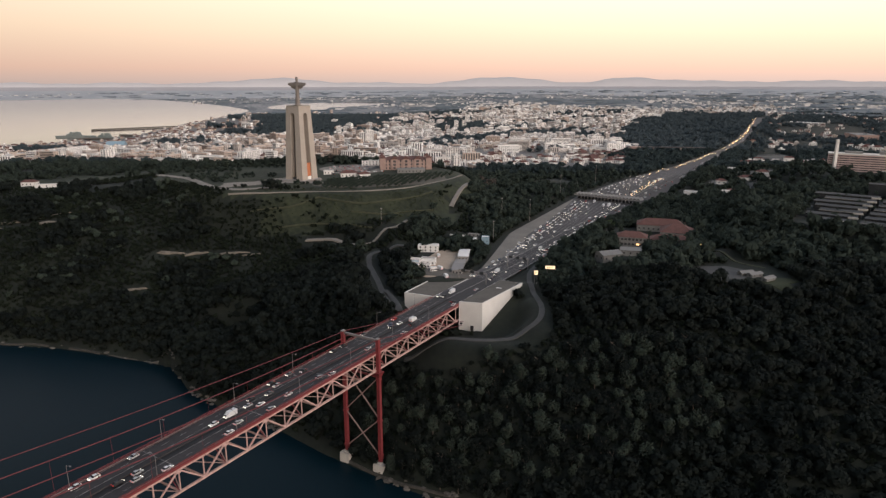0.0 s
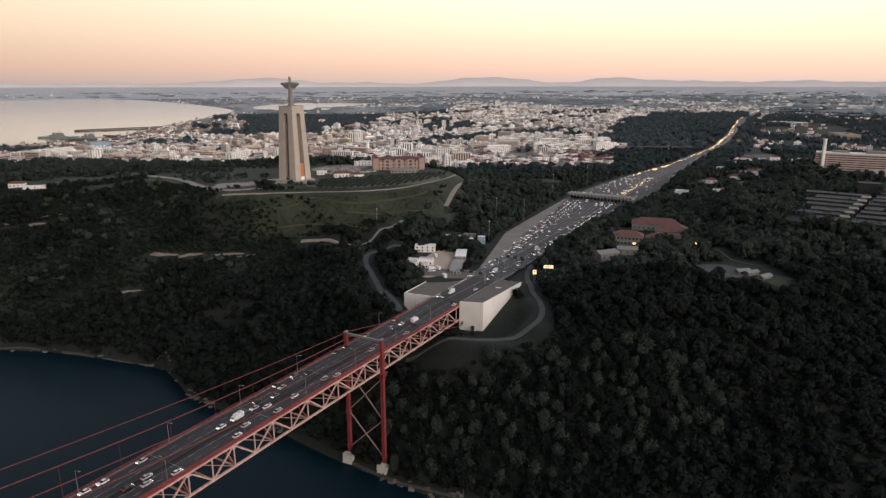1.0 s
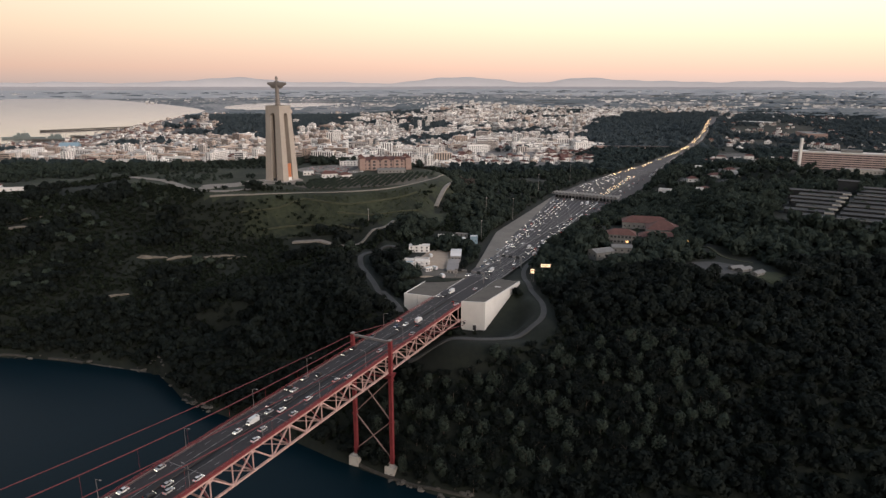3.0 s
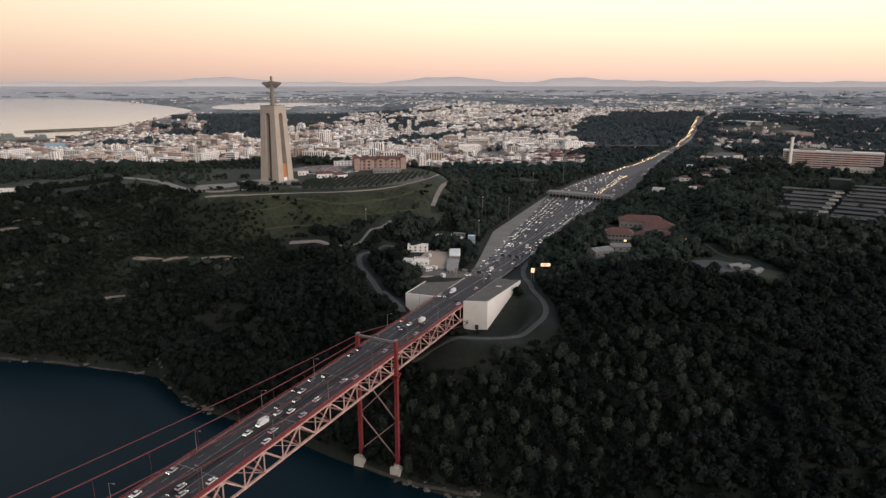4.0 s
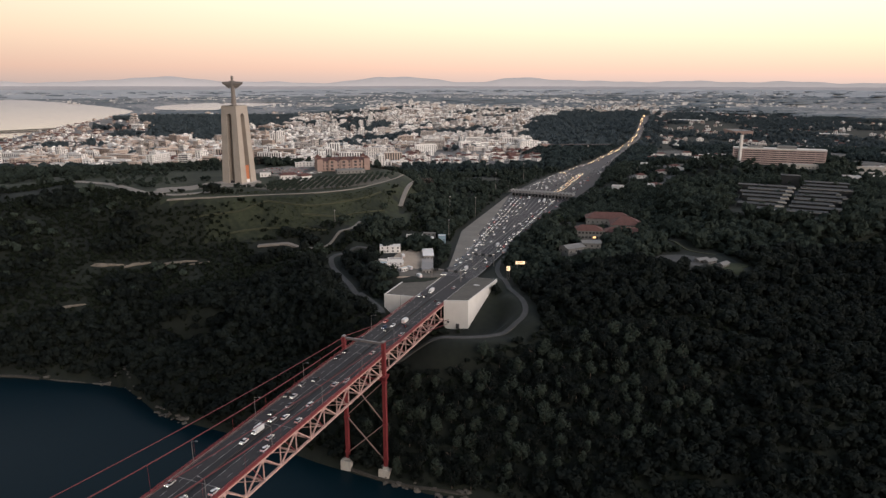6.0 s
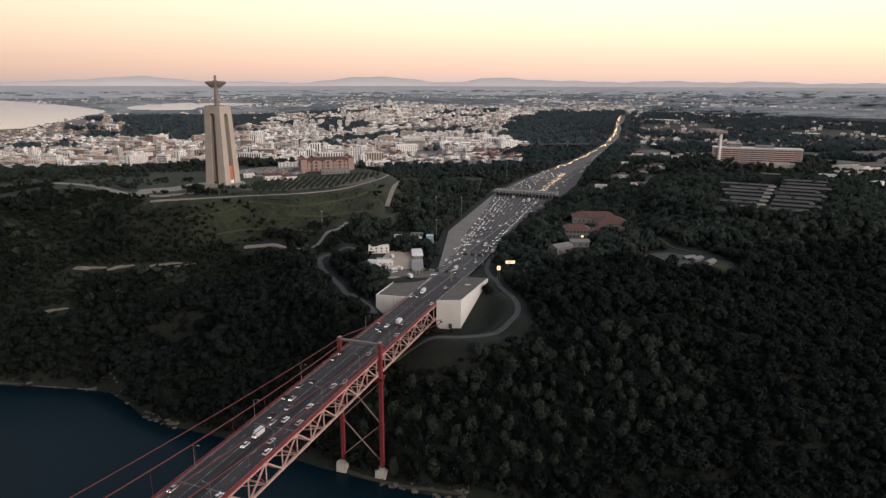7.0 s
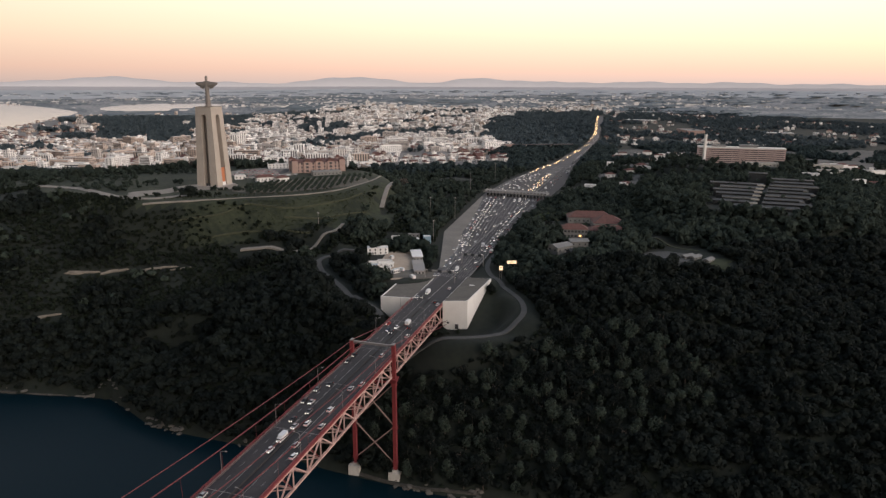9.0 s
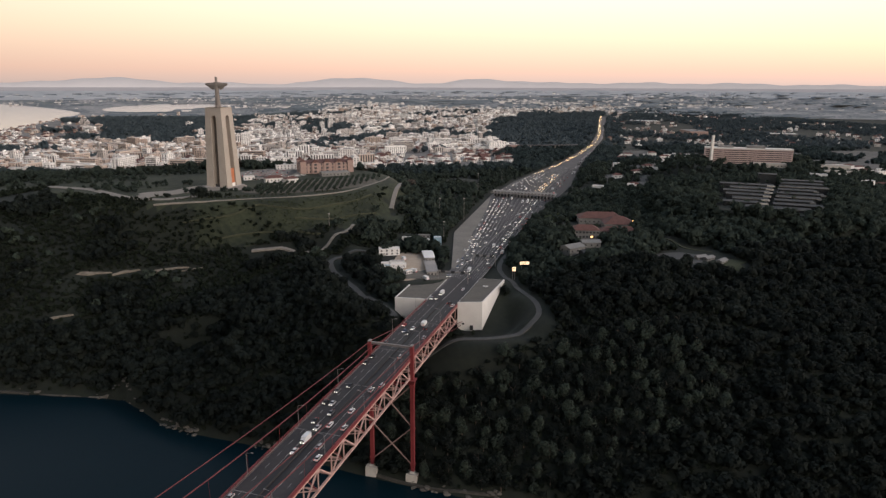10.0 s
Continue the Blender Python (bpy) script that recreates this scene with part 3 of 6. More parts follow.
# lamps along both kerbs
def lamp_post(m, side, h=9.5, arm=2.6, label="tall grey street lamp on the bridge kerb"):
    ob = thing("street_lamp", m, label, "street lamp", "street lamps")
    part("pole", Shape().tube((0, 0, 0), (0, 0, h), 0.13, 0.08, 7), M_steel, ob)
    part("arm", Shape().tube((0, 0, h), (side * arm, 0, h + 0.5), 0.07, 0.05, 6), M_steel, ob)
    part("lamp_head", Shape().box(side * arm - 0.5, side * arm + 0.5, -0.22, 0.22, h + 0.42, h + 0.6), M_steel, ob)
    return ob


for y in np.arange(-42.0, -330, -38.6):
    lamp_post(BRIDGE @ pose(-11.0, y, DECK), 1)
for y in np.arange(-22.0, -330, -38.4):
    lamp_post(BRIDGE @ pose(11.0, y, DECK), -1)
for y, o, sd in ((16, 11.0, -1), (-3.4 + 34, -11.0, 1), (55, 11.0, -1), (72, -11.0, 1)):
    lamp_post(BRIDGE @ pose(o, y, DECK), sd)

# ---- the anchorage ----
AX = pose(*on_axis(0, 0), 0, 0, 0, -math.degrees(HEAD))


def anchorage(corners, label):
    """corners: offset, distance along, height of the top, in order front inner, front outer, back outer, back inner."""
    a = thing("anchorage_block", AX, label, "anchorage", "anchorages")
    top = [(o, s, z) for o, s, z in corners]
    bot = [(o, s, 40.0) for o, s, z in corners]
    if corners[1][0] < 0:
        top, bot = top[::-1], bot[::-1]
    part("wall", Shape().frustum(bot, top), M_concrete, a, "white concrete walls with faint streaks")
    cx, cy = sum(p[0] for p in top) / 4, sum(p[1] for p in top) / 4
    inner = [(cx + (x - cx) * 0.965, cy + (y - cy) * 0.985, z + 0.012) for x, y, z in top]
    part("roof", Shape().frustum(inner, [(x, y, z + 0.1) for x, y, z in inner]), M_roofdeck, a, "brown gravel roof")
    sgn = 1 if corners[1][0] > 0 else -1
    (o1, s1, z1), (o2, s2, z2) = corners[1], corners[2]
    part("coping", Shape().beam((o1 - sgn * 0.4, s1, z1 + 0.2), (o2 - sgn * 0.4, s2, z2 + 0.2), 0.8, 0.5), M_concrete, a)
    (o0, s0, z0) = corners[0]
    part("coping", Shape().beam((o0, s0 + 0.45, z0 + 0.2), (o1 - sgn * 0.8, s1 + 0.45, z1 + 0.2), 0.8, 0.5), M_concrete, a)
    return a


right_block = anchorage([(11.9, 356.5, 74.9), (28.6, 358.5, 76.0), (31.6, 416, 75.4), (11.9, 420, 74.0)], "white concrete anchorage block with a gravel roof beside the road")
part("doorway", Shape().box(20.4, 22.6, 357.1, 357.9, 56.3, 59.6), M_window, right_block, "small dark doorway")
part("roof_vent", Shape().box(19.5, 23.5, 397, 398.6, 73.9, 75.3), M_concrete, right_block, "small white roof vent")
part("lamp_arm", Shape().tube((13.5, 357.0, 60.0), (18.0, 349.0, 63.5), 0.16, 0.12, 6), M_steel, right_block)
part("floodlight", Shape().box(17.4, 18.6, 348.2, 349.4, 63.1, 64.1), M_window, right_block)
left_block = anchorage([(-11.9, 362, 72.9), (-34.6, 360, 72.7), (-35.8, 409, 72.6), (-13.5, 416, 71.9)], "white concrete anchorage block with a flat roof beside the yard")

# ---- the highway ----
def road_z(s):
    return float(np.interp(s, (300, 366, 430, 480, 2400, 3500), (DECK, DECK, 71.2, 70.2, 70.2, 74)))


def strip(s_list, left, right, lift, cols=5):
    """A surface along the bridge's line between two offsets."""
    rows = []
    for s in s_list:
        for f in np.linspace(0, 1, cols):
            x, y = on_axis(s, left(s) + (right(s) - left(s)) * f)
            rows.append([float(c) for c in squeeze(np.array(x), np.array(y), np.array(road_z(s) + lift))])
    n = len(s_list)
    f = [(i * cols + j, i * cols + j + 1, (i + 1) * cols + j + 1, (i + 1) * cols + j) for i in range(n - 1) for j in range(cols - 1)]
    return Shape().add(rows, f)


def ledge(s): return float(road_edges(s)[0])
def redge(s): return float(road_edges(s)[1])


S_LIST = np.concatenate([np.arange(362, 1200, 8.0), np.arange(1200, 3260, 24.0)])
road = thing("road", None, "wide asphalt toll highway crowded with evening traffic", "highway", kind="structure",
             data=strip(S_LIST, ledge, redge, 0.0).mesh("road", M_asphalt_old))
# the smoother dark carriageway that runs on from the bridge past the toll lanes
dark_r = lambda s: redge(s) - 0.6
dark_l = lambda s: float(np.interp(s, (362, 470, 640, 1000, 1200, 3260), (-11, -12, -9, -4, -2, redge(3260) - 14)))
part("carriageway", strip(np.arange(362, 1150, 8.0), dark_l, dark_r, 0.04, 3), M_asphalt, road, "darker main carriageway")
apron_in = lambda s: ledge(s) + float(np.interp(s, (450, 490, 560, 640, 720, 800), (3, 10, 20, 17, 11, 3)))
part("apron", strip(np.arange(450, 804, 8.0), lambda s: ledge(s) + 0.3, apron_in, 0.04, 3), M_apron, road, "pale concrete apron beside the toll lanes")
part("kerb", strip(np.arange(500, 570, 8.0), apron_in, lambda s: apron_in(s) + 1.6, 0.3, 2), M_concrete_grey, road, "pale concrete island along the apron")
part("barrier", strip(np.arange(440, 1000, 8.0), lambda s: dark_l(s) - 0.25, lambda s: dark_l(s) + 0.25, 0.6, 2), M_concrete_grey, road, "pale barrier between the carriageways")
for k in range(13):
    # lane lines fan out from the bridge to the toll booths
    off = lambda s, k=k: float(np.interp(s, (420, 800, 835, 1200), (-10.5 + k * 1.65, -64 + k * 5.7, -64 + k * 5.7, -24 + k * 2.4)))
    part("lane_marking", strip(np.arange(424, 1180, 12.0), lambda s: off(s) - 0.12, lambda s: off(s) + 0.12, 0.08, 2), M_line, road)
for k in range(12):
    mid = lambda s, k=k: float(np.interp(s, (500, 800, 840, 1000), (-13 + k * 2.1, -61.2 + k * 5.7, -61.2 + k * 5.7, -44 + k * 4.2)))
    part("worn_lane", strip(np.arange(560, 980, 10.0), lambda s: mid(s) - 1.1, lambda s: mid(s) + 1.1, 0.055, 2), M_asphalt, road, "darker worn wheel track")
for off in (-0.5, 8.0):
    part("barrier", strip(np.arange(362, 700, 8.0), lambda s: off * (1 if off < 0 else redge(s) / 8.0) - 0.2, lambda s: off * (1 if off < 0 else redge(s) / 8.0) + 0.2, 0.7, 2), M_concrete_grey, road, "grey steel crash barrier")


def ribbon(pts, width, lift=0.35):
    """A lane or path laid over the ground, with a little thickness at its edges."""
    sh, rows = Shape(), []
    p = [Vector((a, b, 0)) for a, b in pts]
    fine = []
    for i in range(len(p) - 1):
        a, b = p[i], p[i + 1]
        a0, b1 = p[max(i - 1, 0)], p[min(i + 2, len(p) - 1)]
        n = max(2, int((b - a).length / 3))
        for k in range(n):
            t = k / n
            fine.append(0.5 * ((2 * a) + (b - a0) * t + (2 * a0 - 5 * a + 4 * b - b1) * t * t + (3 * a - a0 - 3 * b + b1) * t ** 3))
    fine.append(p[-1])
    for i, q in enumerate(fine):
        d = (fine[min(i + 1, len(fine) - 1)] - fine[max(i - 1, 0)]).normalized()
        r = Vector((d.y, -d.x, 0))
        z = max(ground_at(q.x + r.x * f, q.y + r.y * f) for f in (-width / 2, 0, width / 2)) + lift
        for f, e in ((-0.5, -1.6), (-0.5, 0), (0.5, 0), (0.5, -1.6)):
            rows.append((q.x + r.x * width * f, q.y + r.y * width * f, z + e))
    n = len(fine)
    return sh.add(rows, [(i * 4 + j, i * 4 + j + 1, i * 4 + 5 + j, i * 4 + 4 + j) for i in range(n - 1) for j in range(3)])


def lane(name, pts, width, mat, label, category="lane"):
    return thing(name, None, label, category, kind="structure", data=ribbon(pts, width).mesh(name, mat))


lane("pavement", [(-25, 386), (0, 381), (20, 376.5), (38, 377), (54, 383), (63, 393), (66.5, 412), (65, 440), (66, 470), (71, 500), (84, 528), (100, 552)], 3.8, M_lane, "narrow service lane curving round the anchorage")
lane("pavement", [(-32, 562), (-45, 564), (-57, 558), (-64, 545), (-63, 527), (-57, 503), (-48, 468), (-40, 440), (-33, 426)], 4.4, M_lane, "narrow lane looping down the slope")
lane("pavement", [(-44, 462), (-36, 440), (-30, 420)], 5.0, M_lane, "short worn ramp beside the white block")
lane("pavement", [(-36, 622), (-48, 603), (-74, 585)], 3.0, M_path, "pale footpath climbing through scrub")
lane("pavement", [(-130, 592), (-104, 589), (-80, 582)], 6.0, M_path, "pale dirt track on the slope")
lane("pavement", [(8, 668), (18, 700), (31, 742), (39, 778)], 4.5, M_path, "pale concrete ramp up the grassy slope")
lane("pavement", [(-216, 640), (-173, 636), (-130, 640), (-83, 646), (-40, 666), (-12, 700), (10, 735), (22, 768)], 2.0, M_path, "pale walled path round the monument lawn")
for trodden in ([(-124, 630), (-80, 630), (-36, 651), (-12, 673)], [(-91, 621), (-58, 626), (-25, 643), (-10, 652)], [(-160, 610), (-112, 612), (-68, 604)], [(-190, 622), (-150, 622), (-124, 630)]):
    lane("pavement", trodden, 1.3, M_trod, "faint trodden path across the grassy slope")
lane("pavement", [(-360, 768), (-322, 752), (-292, 732), (-262, 694), (-236, 664), (-206, 655), (-176, 672)], 9.0, M_path, "pale paved approach to the monument")
lane("pavement", [(-236, 664), (-215, 690), (-196, 716)], 12.0, M_path, "pale paved approach to the monument")
lane("pavement", [(-150, 800), (-120, 792), (-96, 800), (-84, 850)], 9.0, M_lane, "grey car park road behind the monument")
lane("pavement", [(520, 1478), (640, 1462), (800, 1440), (1000, 1400)], 9.0, M_lane, "grey cross road beyond the highway")
over = thing("overpass", pose(0, 0, 0), "flat concrete road bridge crossing the highway", "bridge")
part("span", Shape().beam((360, 1500, 78), (600, 1466, 78), 9, 1.3), M_asphalt_old, over)
for px_, py_ in ((420, 1491), (480, 1483), (540, 1474)):
    part("pier", Shape().box(px_ - 0.8, px_ + 0.8, py_ - 3, py_ + 3, 66, 77.2), M_concrete_grey, over)
lane("shore_strip", [(-392, 519), (-372, 517), (-354, 516), (-338, 513)], 1.4, M_shingle, "thin grey strip of shingle at the water's edge", "shore")
lane("shore_strip", [(-318, 508), (-300, 503), (-286, 498)], 1.6, M_shingle, "thin grey strip of shingle at the water's edge", "shore")
lane("shore_strip", [(-60, 342), (-44, 330), (-20, 315), (6, 304)], 1.2, M_shingle, "thin strip of shingle below the bridge", "shore")
lane("pavement", [(212, 500), (222, 470), (236, 452)], 2.4, M_trod, "faint footpath between the trees")
lane("pavement", [(300, 700), (318, 672), (330, 640), (352, 622)], 6.0, M_path, "pale grey lane between the trees")

# ---- the monument and its ground ----
# darker than the pedestal: the shade on the arms put into the whole colour
M_statue = material("weathered_stone", (0.19, 0.165, 0.145), (0.27, 0.235, 0.205), 0.3, 0.9, bump=0.2)
STATUE = (-161.0, 728.5)
MON = pose(STATUE[0], STATUE[1], 112, 0, 0, 90 - 30.8)
monument = thing("monument_pedestal", MON, "tall tapering concrete pedestal with four legs and arched openings", "monument")
B0, B1, PH, ARCH = 12.6, 9.3, 82.0, 71.0
half_at = lambda z: B0 + (B1 - B0) * z / PH
leg_at = lambda z: 8.9 + (6.3 - 8.9) * z / PH


def square(h, z):
    return [(-h, -h, z), (h, -h, z), (h, h, z), (-h, h, z)]


for sx in (-1, 1):
    for sy in (-1, 1):
        def ring(z):
            h, w = half_at(z), leg_at(z)
            r = [(sx * (h - w), sy * (h - w), z), (sx * h, sy * (h - w), z), (sx * h, sy * h, z), (sx * (h - w), sy * h, z)]
            return r if sx * sy > 0 else r[::-1]
        part("pillar", Shape().frustum(ring(0), ring(ARCH + 4)), M_stone, monument)
part("shaft", Shape().frustum(square(6.0, 0), square(4.6, ARCH + 3)), M_stone_dark, monument, "recessed inner shaft, shade put into its colour")
part("top_block", Shape().frustum(square(half_at(ARCH + 4), ARCH + 4), square(half_at(PH), PH)), M_stone, monument)
part("cornice", Shape().frustum(square(B1 + 0.25, PH - 1.0), square(B1 + 0.3, PH)), M_stone, monument)
part("plinth", Shape().frustum(square(B0 + 2.5, -1.5), square(B0 + 2.2, 0.9)), M_concrete_grey, monument)
for k in range(4):
    # the head of each tall opening is a round arch
    sh = Shape()
    z0, z1 = ARCH, ARCH + 4.02
    h = half_at(z0) - 0.03
    gap = h - leg_at(z0) + 0.05
    n = 10
    arc = [(gap * math.cos(math.pi * i / n), z0 + gap * math.sin(math.pi * i / n)) for i in range(n + 1)]
    outline = [(-gap, z1)] + [(a, min(z, z1 - 0.05)) for a, z in arc[::-1]] + [(gap, z1)]
    front = [(a, -h, z) for a, z in outline]
    sh.frustum(front, [(x, y + 3.0, z) for x, y, z in front])
    part("arch", sh, M_stone, monument, m=pose(0, 0, 0, 0, 0, 90 * k))
# added panel whose orange stands for the light within
part("banner", Shape().box(-3.1, 3.1, -10.9, -10.6, 4.5, 19.5), M_orange, monument, "warm light inside the opening, painted as an orange panel", m=pose(0, 0, 0))
part("entrance", Shape().box(-3.0, 3.0, -11.6, -10.7, 0.9, 4.4), M_white, monument, "small white entrance porch", m=pose(0, 0, 0))
part("entrance", Shape().box(-2.6, 2.6, -11.2, -10.7, 0.9, 3.6), M_window, monument, "dark glazed entrance", m=pose(0, 0, 0, 0, 0, -90))


def figure():
    """A robed form with outspread arms, as one plain shape."""
    sh = Shape()
    def rings(levels, n=14):
        prev = None
        for z, rx, ry, cx in levels:
            cur = [(cx + rx * math.cos(2 * math.pi * i / n), ry * math.sin(2 * math.pi * i / n), z) for i in range(n)]
            if prev:
                sh.frustum(prev, cur)
            prev = cur
    rings([(0, 3.4, 3.0, 0), (0.8, 3.4, 3.0, 0), (1.6, 3.0, 2.5, 0), (9, 2.5, 2.1, 0), (15, 2.35, 1.9, 0), (18.2, 2.7, 1.9, 0), (20.6, 3.0, 1.8, 0), (22.2, 2.2, 1.5, 0), (23.0, 1.0, 1.0, 0)])
    rings([(22.6, 0.8, 0.8, 0), (23.4, 1.15, 1.2, 0), (24.8, 1.45, 1.5, 0), (26.2, 1.35, 1.45, 0), (27.4, 0.8, 0.9, 0)])
    for sd in (-1, 1):
        n = 8
        for a, b in zip([(1.5, 20.9, 1.5, 3.0), (5, 20.2, 1.4, 2.7), (9.5, 20.6, 1.2, 2.0)], [(5, 20.2, 1.4, 2.7), (9.5, 20.6, 1.2, 2.0), (13.9, 21.0, 0.7, 0.9)]):
            r = [[(sd * x, ry * math.cos(2 * math.pi * i / n), z + rz * math.sin(2 * math.pi * i / n) - rz * 0.3) for i in range(n)] for x, z, ry, rz in (a, b)]
            sh.frustum(*(r if sd < 0 else r[::-1]))
        # hanging sleeve
        sh.frustum([(sd * 4.0, -0.6, 20.5), (sd * 10.5, -0.5, 20.8), (sd * 10.5, 0.5, 20.8), (sd * 4.0, 0.6, 20.5)][::sd], [(sd * 4.0, -0.6, 15.6), (sd * 8.4, -0.5, 16.8), (sd * 8.4, 0.5, 16.8), (sd * 4.0, 0.6, 15.6)][::sd])
    sh.v = [(0.93 * x, y, 1.12 * z) for x, y, z in sh.v]
    return sh.mesh("statue", M_statue)


thing("statue", pose(STATUE[0], STATUE[1], 112 + PH, 0, 0, -30.8), "stone statue with outspread arms on the pedestal, shade put into its colour", "statue", data=figure())


def mat_patch(name, cx, cy, rx, ry, mat, label, lift=0.3, turn=0.0, wob=0.12, category="ground"):
    """A rounded patch of surface laid over the ground."""
    sh, n, m = Shape(), 40, 7
    rows = []
    c, s = math.cos(turn), math.sin(turn)
    for i in range(m + 1):
        for k in range(n):
            a = 2 * math.pi * k / n
            f = i / m * (1 + wob * math.sin(3 * a + cx) + wob * 0.6 * math.sin(5 * a + cy))
            u, v = rx * f * math.cos(a), ry * f * math.sin(a)
            x, y = cx + u * c - v * s, cy + u * s + v * c
            rows.append((x, y, ground_at(x, y) + (lift if i < m else -0.5)))
    f = [(i * n + k, (i + 1) * n + k, (i + 1) * n + (k + 1) % n, i * n + (k + 1) % n) for i in range(m) for k in range(n)]
    return thing(name, None, label, category, kind="structure", data=sh.add(rows, f).mesh(name, mat))


mat_patch("pavement", -166, 722, 34, 30, M_path, "pale paved forecourt round the pedestal", 0.34)
mat_patch("orchard_ground", -64, 716, 86, 44, M_soil, "pale bare soil between the olive rows", 0.28, 0.46, 0.05)
mat_patch("pavement", -114, 822, 46, 52, M_apron, "grey car park behind the monument", 0.30, 0.1, 0.05)
mat_patch("pavement", -212, 694, 34, 15, M_path, "pale paved square before the monument", 0.36, 0.35)
mat_patch("pavement", -3, 512, 20, 48, M_sand, "bare sandy yard beside the highway", 0.40, -0.25)
mat_patch("lawn", -255, 745, 52, 34, M_grass, "mown grass beside the monument", 0.25)
mat_patch("lawn", -350, 820, 70, 26, M_grass, "mown grass behind the paved approach", 0.25)
mat_patch("lawn", 227, 418, 16, 11, M_meadow, "yellow-green grass clearing on the hilltop", 0.35, 0.3, 0.25)
mat_patch("pavement", 203, 442, 22, 18, M_lane, "pale gravel clearing on the hilltop", 0.45)
for x, y, rx, ry, tn in ((-430, 652, 40, 2.4, 0.1), (-400, 640, 22, 1.6, 0.05), (-262, 594, 13, 1.5, -0.08), (-236, 591, 12, 1.1, 0.06), (-200, 587, 14, 1.5, 0.02), (-178, 584, 9, 0.9, 0.1), (-280, 552, 12, 0.9, 0.1), (-470, 640, 16, 2.0, 0)):
    mat_patch("bare_bank", x, y, rx, ry, M_bank, "bare sandy cutting across the scrub slope", 0.9, tn, 0.3)
mat_patch("shore_strip", -236, 480, 13, 1.5, M_rock, "pale bank of stones at the water's edge", 0.5, -0.33, 0.25, "shore")
mat_patch("shore_strip", -264, 490.3, 13, 1.0, M_shingle, "pale bank of stones at the water's edge", 0.5, -0.33, 0.3, "shore")
mat_patch("lawn", -430, 800, 110, 46, M_grass, "rough grass along the ridge top", 0.3)
mat_patch("pavement", -4, 486, 17, 13, M_roofdeck, "brown gravel track into the yard", 0.46, 0.3, 0.06)
mat_patch("pavement", *on_axis(426, -26), 15, 22, M_roofdeck, "brown gravel yard behind the anchorage", 0.5, -0.5, 0.04)

# ---- woods ----
rng = np.random.default_rng(7)


def crown_cards(n, radius, height, size, lumps, g):
    """Small bent leaf clumps spread over a few lobes of a crown; returns vertices (n, 3, 3), z from 0 at the crown's foot."""
    c = g.normal(size=(lumps, 3))
    c /= np.linalg.norm(c, axis=1)[:, None]
    c = c * (radius * 0.5, radius * 0.5, height * 0.27) + (0, 0, height * 0.52)
    lobe = c[g.integers(0, lumps, n)]
    d = g.normal(size=(n, 3))
    d /= np.linalg.norm(d, axis=1)[:, None]
    p = lobe + d * (radius * 0.5, radius * 0.5, height * 0.24) * g.uniform(0.72, 1.1, (n, 1))
    u = np.cross(d, g.normal(size=(n, 3)))
    u /= np.linalg.norm(u, axis=1)[:, None]
    w = np.cross(d, u) + d * g.uniform(-0.35, 0.35, (n, 1))
    s = size * g.uniform(0.6, 1.35, (n, 1))
    return np.stack([p - u * s * 1.1 - w * s * 0.8, p + u * s * 1.1 - w * s * 0.7 - d * s * 0.3, p + u * s * 0.1 + w * s * 1.2], 1)


def trunk_verts(h, r, g):
    """A tapered five-sided trunk with three limbs, as quads."""
    quads = []
    def limb(a, b, r0, r1):
        a, b = np.array(a), np.array(b)
        d = (b - a) / np.linalg.norm(b - a)
        s = np.cross(d, (0.3, 0.9, 0.1)); s /= np.linalg.norm(s)
        t = np.cross(d, s)
        for i in range(5):
            p, q = 2 * math.pi * i / 5, 2 * math.pi * (i + 1) / 5
            quads.append([a + (s * math.cos(p) + t * math.sin(p)) * r0, a + (s * math.cos(q) + t * math.sin(q)) * r0,
                          b + (s * math.cos(q) + t * math.sin(q)) * r1, b + (s * math.cos(p) + t * math.sin(p)) * r1])
    limb((0, 0, -1), (0.1 * h * g.uniform(-.5, .5), 0, h * 0.6), r, r * 0.5)
    for k in range(3):
        an = g.uniform(0, 6.28)
        limb((0, 0, h * (0.35 + 0.1 * k)), (0.26 * h * math.cos(an), 0.26 * h * math.sin(an), h * (0.66 + 0.06 * k)), r * 0.5, r * 0.15)
    return np.array(quads)


def quads_mesh(name, v, mat):
    n = v.shape[-2]
    v = v.reshape(-1, 3)
    return grid_mesh(name, v, np.arange(len(v)).reshape(-1, n), mat, False)


PADS = []          # cleared ground: x, y, radius along x, radius along y


def cleared(x, y):
    s, o = to_axis(x, y)
    le, ri = road_edges(s)
    hit = (s > 350) & (o > le - 7) & (o < ri + 7)
    hit |= (np.abs(s - 395) < 42) & (o > -44) & (o < 34)
    u, v = (x - 302) * 0.8 - (y - 486) * 0.6, (x - 302) * 0.6 + (y - 486) * 0.8
    hit |= (u > -34) & (u < 50 + 0.17 * v) & (v > 14) & (v < 186)
    for cx, cy, rx, ry in PADS:
        hit |= ((x - cx) / rx) ** 2 + ((y - cy) / ry) ** 2 < 1
    return hit


PADS += [(22, 380, 42, 18), (-150, 762, 186, 100), (-430, 800, 100, 40), (-350, 720, 60, 20), (-4, 510, 25, 40), (16, 515, 12, 34), (0, 482, 22, 18), (40, 584, 12, 18), (22, 596, 20, 16), (-100, 580, 34, 10), (178, 554, 40, 40), (158, 514, 18, 10), (133, 478, 17, 22), (150, 484, 13, 20), (212, 436, 34, 28), (226, 416, 17, 13), (556, 800, 72, 26), (556, 766, 26, 14), (640, 736, 24, 12), (668, 782, 30, 12), (50, 400, 22, 34),
         (-255, 745, 52, 34), (-470, 762, 55, 12)]
hrand = random.Random(11)
HOUSES = []
